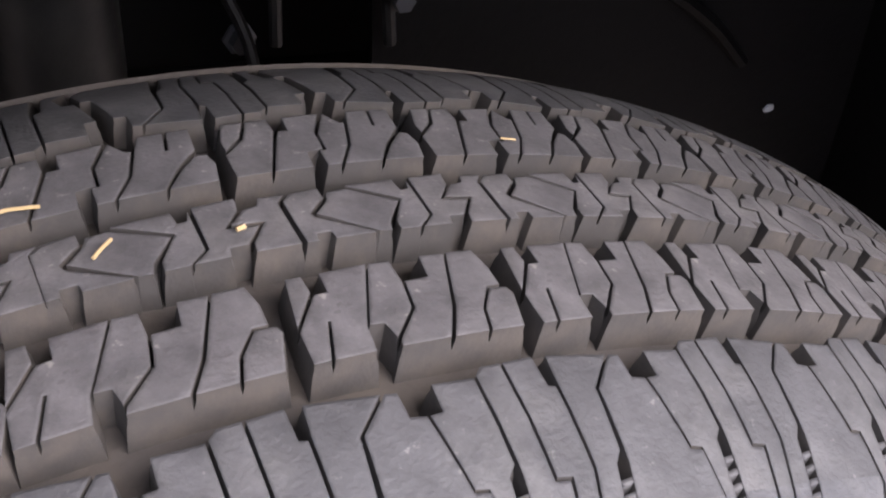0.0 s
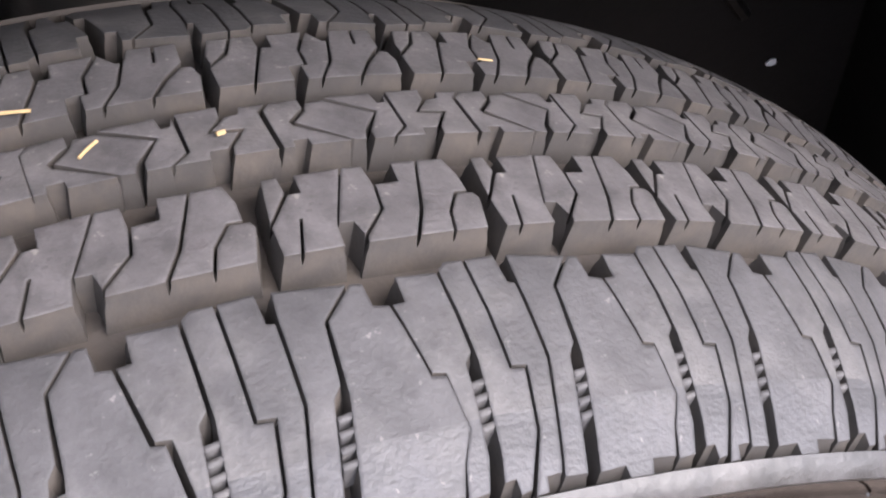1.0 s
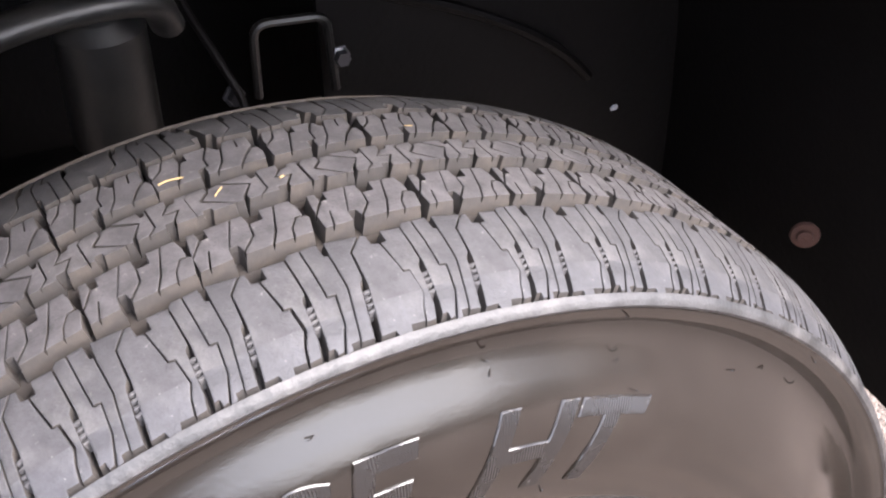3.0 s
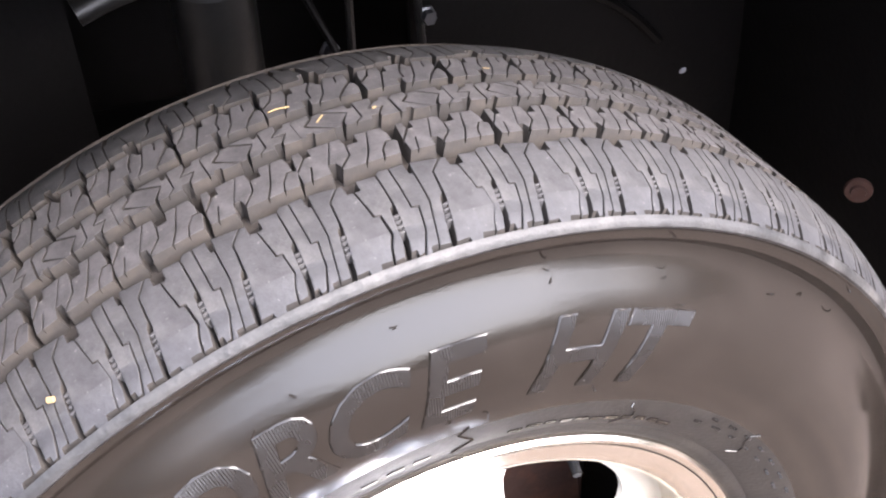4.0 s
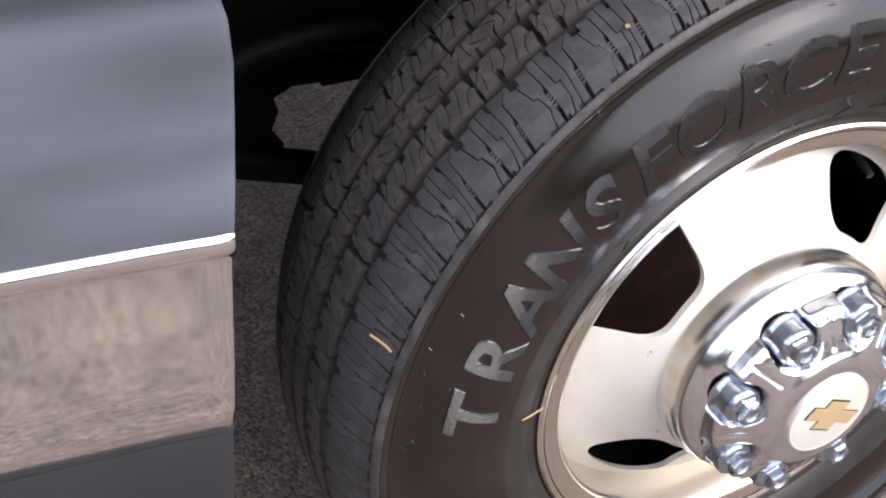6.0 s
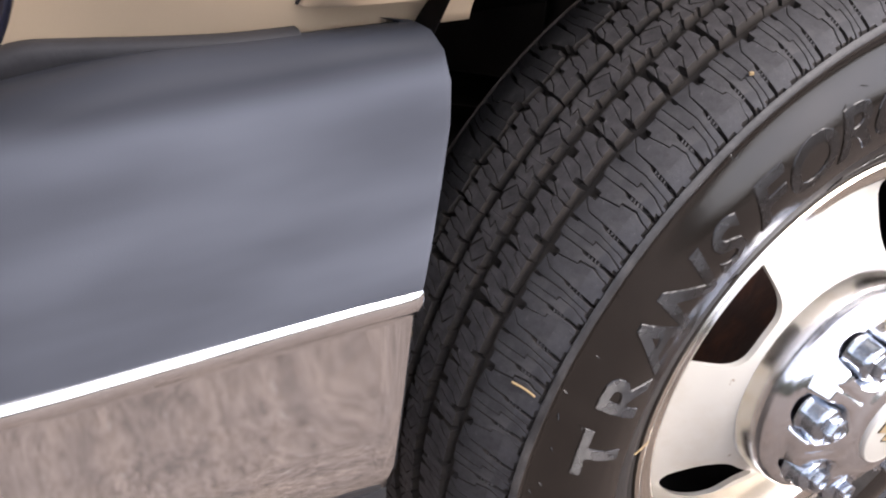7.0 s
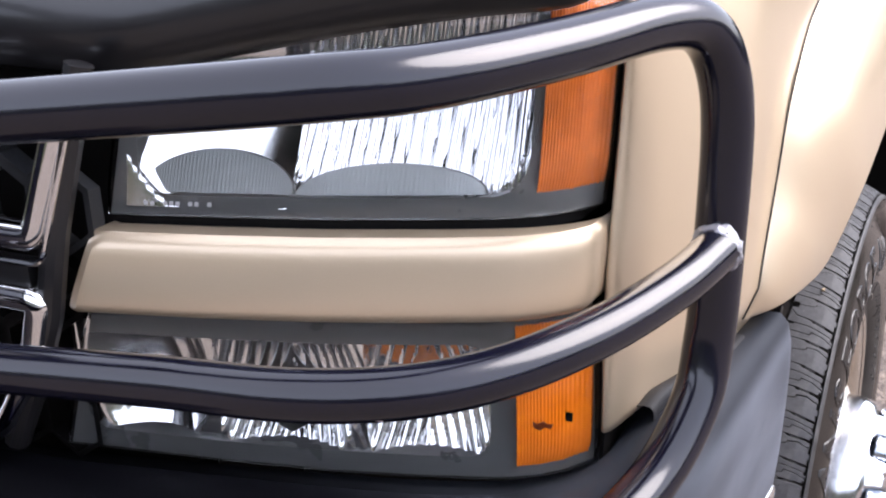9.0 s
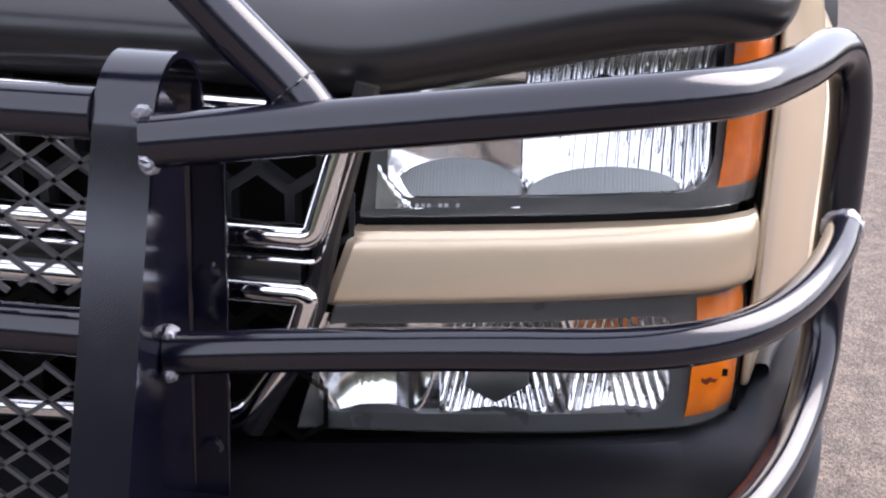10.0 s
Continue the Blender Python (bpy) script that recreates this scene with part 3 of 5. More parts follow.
# dark combs of short ribs in the wide slots, low on the shoulder
def comb_mesh(pitch, u0, u1, first, slope):
    """One comb: four thin ribs that bridge the slot, a little below the running surface."""
    bm = bmesh.new()
    for k in range(4):
        y = first - 2.7 * k
        shift = slope * (y - first)
        corners = [(u0 + shift, y), (u1 + shift, y + 0.4), (u1 + shift, y - 0.7), (u0 + shift, y - 1.1)]
        top, low = [], []
        for u, v in corners:
            a = radians(-u * pitch)
            for row, r in ((top, crown(v / 1000) - 0.0009), (low, crown(v / 1000) - 0.0060)):
                row.append(bm.verts.new((r * math.cos(a), v / 1000, r * math.sin(a))))
        bm.faces.new(top)
        for m in range(4):
            bm.faces.new((top[m], top[(m + 1) % 4], low[(m + 1) % 4], low[m]))
    bmesh.ops.recalc_face_normals(bm, faces=bm.faces)
    me = bpy.data.meshes.new("shoulder_comb")
    bm.to_mesh(me)
    bm.free()
    me.materials.append(SHOULDERRUBBER)
    return me


_at = 105.1
for number, pitch in enumerate(PITCHES):
    if number < 17 or number >= 30:
        for u0, u1, first, slope in ((0.220, 0.284, -72.0, 0.00165), (0.684, 0.748, -73.0, 0.0040)):
            if ("comb", pitch, u0) not in _meshes:
                _meshes["comb", pitch, u0] = comb_mesh(pitch * _fit, u0, u1, first, slope)
            ob = new("shoulder_comb", _meshes["comb", pitch, u0])
            ob.parent = tyre
            ob.matrix_basis = Matrix.Rotation(-radians(_at), 4, "Y")
    _at -= pitch * _fit


# ---- raised writing and small marks on the sidewall ----
def side_y(r):
    pts = [(a, b) for a, b in side]
    for (a, ya), (b, yb) in zip(pts, pts[1:]):
        if a <= r <= b:
            return ya + (yb - ya) * (r - a) / (b - a)
    return -0.1


def glyph(ch, centre, height=0.0435, base=0.2755, raise_by=0.0011, slant=0.22, wide=1.0):
    """One raised capital bent round the sidewall, its middle at the angle centre (degrees)."""
    cu = bpy.data.curves.new("letter", "FONT")
    cu.body, cu.size, cu.extrude, cu.offset, cu.resolution_u, cu.shear = ch, 1.0, 0.02, 0.018, 4, slant
    cu.bevel_depth, cu.bevel_resolution = 0.010, 0
    tmp = new("letter", cu)
    me = bpy.data.meshes.new_from_object(tmp.evaluated_get(bpy.context.evaluated_depsgraph_get()))
    bpy.data.objects.remove(tmp)
    bm = bmesh.new()
    bm.from_mesh(me)
    bpy.data.meshes.remove(me)
    x0, x1 = min(v.co.x for v in bm.verts), max(v.co.x for v in bm.verts)
    y0, y1 = min(v.co.y for v in bm.verts), max(v.co.y for v in bm.verts)
    bmesh.ops.triangulate(bm, faces=bm.faces)
    long_edges = [e for e in bm.edges if (e.verts[0].co - e.verts[1].co).length > 0.10]
    bmesh.ops.subdivide_edges(bm, edges=long_edges, cuts=4)
    bmesh.ops.triangulate(bm, faces=bm.faces)
    bmesh.ops.subdivide_edges(bm, edges=[e for e in bm.edges if (e.verts[0].co - e.verts[1].co).length > 0.10], cuts=2)
    bmesh.ops.triangulate(bm, faces=bm.faces)
    k = height / (y1 - y0)
    for v in bm.verts:
        up = (v.co.y - y0) * k
        across = (v.co.x - (x0 + x1) / 2) * k * wide
        r = base + up
        a = radians(centre) - across / 0.297
        lift = raise_by if v.co.z > 0.025 else raise_by * 0.45 if v.co.z > 0 else -0.002
        v.co = (r * math.cos(a), side_y(r) - lift, r * math.sin(a))
    bmesh.ops.recalc_face_normals(bm, faces=bm.faces)
    bm.normal_update()
    for f in bm.faces:
        f.material_index = 0 if f.normal.y < -0.82 else 1
    return part("letter", bm, [WRITING, SIDEWALL], tyre, angle=20)


for ch, at in zip("TRANSFORCE", (180.3, 171.0, 161.9, 152.4, 143.8, 134.9, 126.6, 118.2, 109.8, 101.4)):
    glyph(ch, at, wide=1.12)
for ch, at in zip("HT", (87.6, 78.2)):
    glyph(ch, at, wide=1.1, slant=0.30)


def side_bar(a, r, length, width, raise_by=0.0007, mat=None):
    """A small raised bar along the sidewall for writing too small to read."""
    bm = bmesh.new()
    n = max(2, int(length / 0.01) + 1)
    rows = []
    for i in range(n):
        ang = radians(a) - (i / (n - 1) - 0.5) * length / r
        rows.append([(rr, ang, h) for rr, h in ((r - width / 2, 0.0005), (r - width / 2, -raise_by), (r + width / 2, -raise_by), (r + width / 2, 0.0005))])
    V = [[bm.verts.new((rr * math.cos(g), side_y(rr) + h, rr * math.sin(g))) for rr, g, h in row] for row in rows]
    for A, B in zip(V, V[1:]):
        for q in range(3):
            bm.faces.new((A[q], A[q + 1], B[q + 1], B[q]))
    bm.faces.new(V[0])
    bm.faces.new(V[-1])
    bmesh.ops.recalc_face_normals(bm, faces=bm.faces)
    return part("small_print", bm, mat or SIDEWALL, tyre, smooth=False)


random.seed(5)
for a in (112, 108.5, 105, 92, 89.5, 87, 84.5, 82, 79.5, 77, 74.5, 72, 69.5, 67):
    side_bar(a, 0.2425 + random.uniform(-0.001, 0.001), random.uniform(0.006, 0.010), 0.0032)
for i in range(22):
    side_bar(62 - i * 2.2, 0.250 + (i % 2) * 0.006, random.uniform(0.005, 0.008), 0.0018, mat=WRITING)
for a, r0, r1 in ((99.5, 0.236, 0.262), (75.0, 0.236, 0.258), (146.5, 0.236, 0.256), (120.0, 0.236, 0.247), (50.0, 0.24, 0.262)):
    pts = [Vector((r * math.cos(radians(a + 1.2 * math.sin(r * 300))), side_y(r) - 0.0005, r * math.sin(radians(a + 1.2 * math.sin(r * 300))))) for r in [r0 + (r1 - r0) * k / 5 for k in range(6)]]
    part("mould_line", tube(pts, 0.0005, 5), SIDEWALL, tyre)

# rubber hairs left by the mould
random.seed(11)
for i in range(32):
    a = radians(random.uniform(48, 196))
    r = random.choice((0.3365, 0.3425, 0.3615, 0.2685, 0.322)) + random.uniform(-0.003, 0.003)
    tilt, ln = random.uniform(-1.5, 1.5), random.uniform(0.003, 0.0065)
    p = Vector((r * math.cos(a), side_y(r), r * math.sin(a)))
    d = Vector((-math.sin(a) * math.cos(tilt), 0, math.cos(a) * math.cos(tilt))) + Vector((math.cos(a), 0, math.sin(a))) * math.sin(tilt)
    part("mould_hair", tube([p + Vector((0, 0.001, 0)), p + Vector((0, -0.0012, 0)) + d * ln * 0.5, p + Vector((0, -0.0022, 0)) + d * ln], 0.00045, 5), SIDEWALL, tyre)
# ---- rim: polished lip, pierced disc, chrome hub cover with lug covers ----
RIM_TURN = 64.0
rim = part("rim", lathe([(0.188, 0.060), (0.196, 0.045), (0.196, -0.030), (0.1950, -0.038), (0.1950, -0.050), (0.1951, -0.064), (0.1954, -0.0725), (0.1961, -0.0775), (0.1977, -0.0818), (0.2002, -0.0845), (0.2035, -0.0859), (0.2080, -0.0867), (0.2125, -0.0871), (0.2158, -0.0877), (0.2185, -0.0902), (0.2208, -0.0908), (0.2228, -0.0890), (0.2228, -0.0830), (0.2190, -0.0785), (0.2140, -0.0700), (0.2060, -0.0600)], 160), LIPMETAL, wheel, "polished wheel lip")


part("lip_groove", lathe([(0.2151, -0.0866), (0.2152, -0.0877), (0.2160, -0.0884), (0.2164, -0.0878)], 160), DARK, wheel, "dark line round the lip")


def disc_y(r):
    pts = [(0.095, -0.094), (0.108, -0.0925), (0.118, -0.088), (0.128, -0.082), (0.145, -0.0705), (0.160, -0.0622), (0.172, -0.0560), (0.182, -0.0490), (0.190, -0.041), (0.1985, -0.034)]
    for (a, ya), (b, yb) in zip(pts, pts[1:]):
        if a <= r <= b:
            return ya + (yb - ya) * (r - a) / (b - a)
    return pts[0][1] if r < pts[0][0] else pts[-1][1]


def make_disc():
    """The wheel disc with four hand holes, rounded into it."""
    bm = bmesh.new()
    steps = 192
    radii = [0.080, 0.095, 0.106, 0.113, 0.119, 0.124, 0.129, 0.135, 0.142, 0.150, 0.158, 0.165, 0.171, 0.176, 0.180, 0.184, 0.1875, 0.192, 0.1985]
    mid, reach = 0.1490, 0.0302

    def hole(a, r):
        """Negative inside a hand hole: flat along the rim, narrowing and rounded towards the hub."""
        d = (a - radians(RIM_TURN) + math.pi / 4) % (math.pi / 2) - math.pi / 4
        s = d * r
        half = 0.056 * (0.62 + 0.38 * min(1, max(0, (r - 0.122) / 0.045)))
        q = (s / half) ** 4 + abs((r - mid) / reach) ** (9 if r > mid else 3.4)
        return q - 1

    V = {}
    for i in range(steps):
        a = 2 * math.pi * i / steps
        for k, r in enumerate(radii):
            V[i, k] = bm.verts.new((r * math.cos(a), disc_y(r), r * math.sin(a)))
    inside = {}
    for (i, k), v in V.items():
        inside[i, k] = hole(2 * math.pi * i / steps, radii[k]) < 0
    # pull the border vertices onto the hole's outline
    for (i, k), v in list(V.items()):
        if not inside[i, k]:
            continue
        near = [((i + di) % steps, k + dk) for di, dk in ((1, 0), (-1, 0), (0, 1), (0, -1)) if 0 <= k + dk < len(radii)]
        out = [q for q in near if not inside[q]]
        if out:
            a = 2 * math.pi * i / steps
            r = radii[k]
            ca = round((a - radians(RIM_TURN)) / (math.pi / 2)) * math.pi / 2 + radians(RIM_TURN)
            lo, hi = 1.0, 2.5
            for _ in range(24):
                m = (lo + hi) / 2
                aa, rr = ca + (a - ca) * m, mid + (r - mid) * m
                lo, hi = (m, hi) if hole(aa, rr) < 0 else (lo, m)
            aa, rr = ca + (a - ca) * lo, mid + (r - mid) * lo
            v.co = (rr * math.cos(aa), disc_y(rr), rr * math.sin(aa))
            inside[i, k] = None
    for i in range(steps):
        for k in range(len(radii) - 1):
            keys = [(i, k), (i, k + 1), ((i + 1) % steps, k + 1), ((i + 1) % steps, k)]
            if any(inside[q] is True for q in keys) or all(inside[q] is None for q in keys):
                continue
            bm.faces.new([V[q] for q in keys])
    loose = [v for v in bm.verts if not v.link_faces]
    bmesh.ops.delete(bm, geom=loose, context="VERTS")
    bmesh.ops.recalc_face_normals(bm, faces=bm.faces)
    if sum(f.normal.y for f in bm.faces) > 0:
        bmesh.ops.reverse_faces(bm, faces=bm.faces)
    rimloop = [e for e in bm.edges if len(e.link_faces) == 1 and 0.1 < math.hypot(e.verts[0].co.x, e.verts[0].co.z) < 0.19]
    ex = bmesh.ops.extrude_edge_only(bm, edges=rimloop)
    bmesh.ops.translate(bm, vec=(0, 0.0055, 0), verts=[g for g in ex["geom"] if isinstance(g, bmesh.types.BMVert)])
    return part("disc", bm, RIMPAINT, wheel, "silver-white painted wheel disc with four hand holes", angle=50)


disc = make_disc()
part("barrel", lathe([(0.1965, -0.040), (0.192, 0.02), (0.186, 0.09)], 96), DARK, rim)
part("brake_drum", lathe([(0.0, 0.02), (0.158, 0.02), (0.165, 0.028), (0.165, 0.10)], 64), material("rusty brake iron", (0.03, 0.012, 0.008), 0.8, spread=0.4, scale=25, bump=0.5, bump_scale=120, stain=(0.12, 0.04, 0.018), stain_scale=30, stain_amount=0.5), wheel)
valve_at = radians(62)
part("valve_stem", tube([Vector((0.176 * math.cos(valve_at), -0.030, 0.176 * math.sin(valve_at))), Vector((0.168 * math.cos(valve_at), -0.056, 0.168 * math.sin(valve_at)))], [0.0042, 0.0032], 10), VALANCEPLASTIC, wheel, "black rubber valve stem")
SHELL = [(0.0, -0.1420), (0.070, -0.1412), (0.085, -0.1395), (0.094, -0.1365), (0.1000, -0.1325), (0.1045, -0.1275), (0.1075, -0.1205), (0.1090, -0.1130), (0.1097, -0.1040), (0.1102, -0.0870)]
CROWN = [(0.0, -0.1745), (0.050, -0.1738), (0.056, -0.1722), (0.062, -0.1685), (0.075, -0.1625), (0.088, -0.1572), (0.0950, -0.1530), (0.2, -0.1500)]
LUGS = [radians(39 + 45 * k) for k in range(8)]


def along(points, r):
    for (ra, ya), (rb, yb) in zip(points, points[1:]):
        if ra <= r <= rb:
            return ya + (yb - ya) * (r - ra) / (rb - ra)
    return points[-1][1]


def eased(k):
    k = min(1.0, max(0.0, k))
    return k * k * (3 - 2 * k)


def hub_y(r, a):
    """A shell with a raised crown: eight pockets open outward, and ribbed webs between them."""
    low, high = along(SHELL, r), along(CROWN, r)
    near = min(LUGS, key=lambda g: abs((a - g + math.pi) % (2 * math.pi) - math.pi))
    off = (a - near + math.pi) % (2 * math.pi) - math.pi
    across = abs(r * math.sin(off))
    d = across if r * math.cos(off) > 0.0825 else math.hypot(r * math.cos(off) - 0.0825, across)
    mid = (radians(22.5) - abs(off)) * r
    if r > 0.064:
        high += 0.0016 * max(0.0, math.cos(mid / 0.0052 * math.pi)) * eased((r - 0.064) / 0.002) * (1 if mid < 0.0080 else 0)
    y = low + (high - low) * eased((0.0985 - r) / 0.0050)
    return y + (max(y, low) - y) * eased((0.0212 - d) / 0.0036)


def make_hub():
    bm = bmesh.new()
    steps = 320
    radii = [0.004, 0.02, 0.035, 0.045, 0.050, 0.053] + [0.0555 + 0.00125 * i for i in range(37)] + [0.1015, 0.1030, 0.1042, 0.1053, 0.1062, 0.1070, 0.1076, 0.1080, 0.1084, 0.1087, 0.1090, 0.1094, 0.1097, 0.1102]
    rings = []
    for r in radii:
        rings.append([bm.verts.new((r * math.cos(2 * math.pi * i / steps), hub_y(r, 2 * math.pi * i / steps), r * math.sin(2 * math.pi * i / steps))) for i in range(steps)])
    for A, B in zip(rings, rings[1:]):
        for i in range(steps):
            bm.faces.new((A[i], A[(i + 1) % steps], B[(i + 1) % steps], B[i]))
    bm.faces.new(rings[0])
    bmesh.ops.recalc_face_normals(bm, faces=bm.faces)
    return bm


hub = part("hub_cover", make_hub(), HUBCHROME, wheel, "chrome hub cover with round lug pockets", angle=60)
lug_proto = None
for k, a in enumerate(LUGS):
    spin = Matrix.Translation((0.0825 * math.cos(a), 0, 0.0825 * math.sin(a))) @ Matrix.Rotation(0.3 * k, 4, "Y")
    if lug_proto is None:
        hx = bmesh.new()
        LEVELS = [(0.0190, -0.1385, 0), (0.0190, -0.1405, 0), (0.0178, -0.1425, 0), (0.0172, -0.1450, 0), (0.0170, -0.1560, 0), (0.0164, -0.1590, 0), (0.0148, -0.1610, 0.2), (0.0122, -0.1618, 0.8), (0.0112, -0.1628, 1), (0.0110, -0.1690, 1), (0.0104, -0.1706, 1), (0.0086, -0.1712, 0.5), (0.0058, -0.1710, 0), (0.0050, -0.1690, 0), (0.0020, -0.1686, 0)]
        rings = []
        for r, y, hexed in LEVELS:
            ring = []
            for j in range(36):
                g = 2 * math.pi * j / 36
                six = math.cos(math.pi / 6) / math.cos((g % (math.pi / 3)) - math.pi / 6)
                rr = r * (1 + (six - 1) * hexed)
                ring.append(hx.verts.new((rr * math.cos(g), y, rr * math.sin(g))))
            rings.append(ring)
        for A, B in zip(rings, rings[1:]):
            for j in range(36):
                hx.faces.new((A[j], A[(j + 1) % 36], B[(j + 1) % 36], B[j]))
        hx.faces.new(rings[-1])
        bmesh.ops.recalc_face_normals(hx, faces=hx.faces)
        lug_proto = part("lug_nut", hx, NUTCHROME, hub, "chrome nut cover with the sky's blue-grey painted in", m=spin, angle=30)
    else:
        ob = new("lug_nut", lug_proto.data)
        ob.parent = hub
        ob.matrix_basis = spin
part("centre_disc", lathe([(0.0400, -0.1735), (0.0398, -0.1765), (0.0388, -0.1772), (0.0378, -0.1768), (0.0365, -0.1772), (0.0, -0.1776)], 64), RIMPAINT, hub, "brushed white centre disc")
EMBLEM = material("gold emblem", (0.46, 0.34, 0.19), 0.45, metal=0.3, spread=0.1, scale=60)
EMBLEM_SHAPE = [(-0.027, -0.006), (-0.010, -0.006), (-0.0125, -0.0145), (0.0095, -0.0145), (0.012, -0.006), (0.027, -0.006), (0.0305, 0.006), (0.0105, 0.006), (0.0125, 0.0145), (-0.0095, 0.0145), (-0.012, 0.006), (-0.0235, 0.006)]
part("emblem_edge", prism([(x * 1.06, z * 1.12) for x, z in EMBLEM_SHAPE], (0, -0.0010, 0), (0, -0.1770, 0), bevel=0.0003), DARK, hub, "dark edge of the emblem", smooth=False, m=Matrix.Rotation(radians(14), 4, "Y"))
part("emblem", prism(EMBLEM_SHAPE, (0, -0.0016, 0), (0, -0.1772, 0), bevel=0.0004), EMBLEM, hub, "gold cross-shaped emblem", smooth=False, m=Matrix.Rotation(radians(14), 4, "Y"))

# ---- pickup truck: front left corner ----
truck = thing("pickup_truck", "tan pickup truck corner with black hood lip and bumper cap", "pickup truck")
FRAMES[truck.name] = BODY

PLAN = [(0.90, -0.905), (0.60, -0.893), (0.45, -0.880), (0.36, -0.866), (0.30, -0.852), (0.22, -0.834), (0.14, -0.813), (0.07, -0.790), (0.02, -0.771), (0.0, -0.762), (-0.02, -0.748), (-0.035, -0.733), (-0.046, -0.714), (-0.0515, -0.702)]


def plan_x(y):
    pts = PLAN
    if y >= pts[0][0]:
        return pts[0][1]
    for (ya, xa), (yb, xb) in zip(pts, pts[1:]):
        if ya >= y >= yb:
            return xa + (xb - xa) * (ya - y) / (ya - yb)
    return pts[-1][1]


def front(y, z, out=0.0):
    """A place on the truck's face; out: metres in front of it."""
    e = 0.012
    t = Vector((plan_x(y + e) - plan_x(y - e), 2 * e, 0)).normalized()
    n = Vector((-t.y, t.x, 0))
    if n.x > 0:
        n = -n
    return Vector((plan_x(y) + max(0.0, z - 0.93) * 0.2, y, z)) + n * out


def spread(a, b, n):
    return [a + (b - a) * i / (n - 1) for i in range(n)]


def face_sheet(left, right, z0, z1, out, cols=40, rows=8, thick=0.004):
    """A skin on the truck's face. left and right: y at the bottom and at the top; out: a number or a function of u, v, y, z."""
    grid = []
    for j in range(rows):
        v = j / (rows - 1)
        z = z0 + (z1 - z0) * v
        ya, yb = left[0] + (left[1] - left[0]) * v, right[0] + (right[1] - right[0]) * v
        line = []
        for i in range(cols):
            u = i / (cols - 1)
            y = ya + (yb - ya) * u
            line.append(front(y, z, out(u, v, y, z) if callable(out) else out))
        grid.append(line)
    return sheet(grid, thick, (1, 0, 0))


GLASS = bpy.data.materials.new("clear lens")
GLASS.use_nodes = True
_b = GLASS.node_tree.nodes["Principled BSDF"]
_b.inputs["Base Color"].default_value = (0.97, 0.98, 0.98, 1)
_b.inputs["Roughness"].default_value, _b.inputs["Transmission Weight"].default_value, _b.inputs["IOR"].default_value = 0.01, 1.0, 1.35


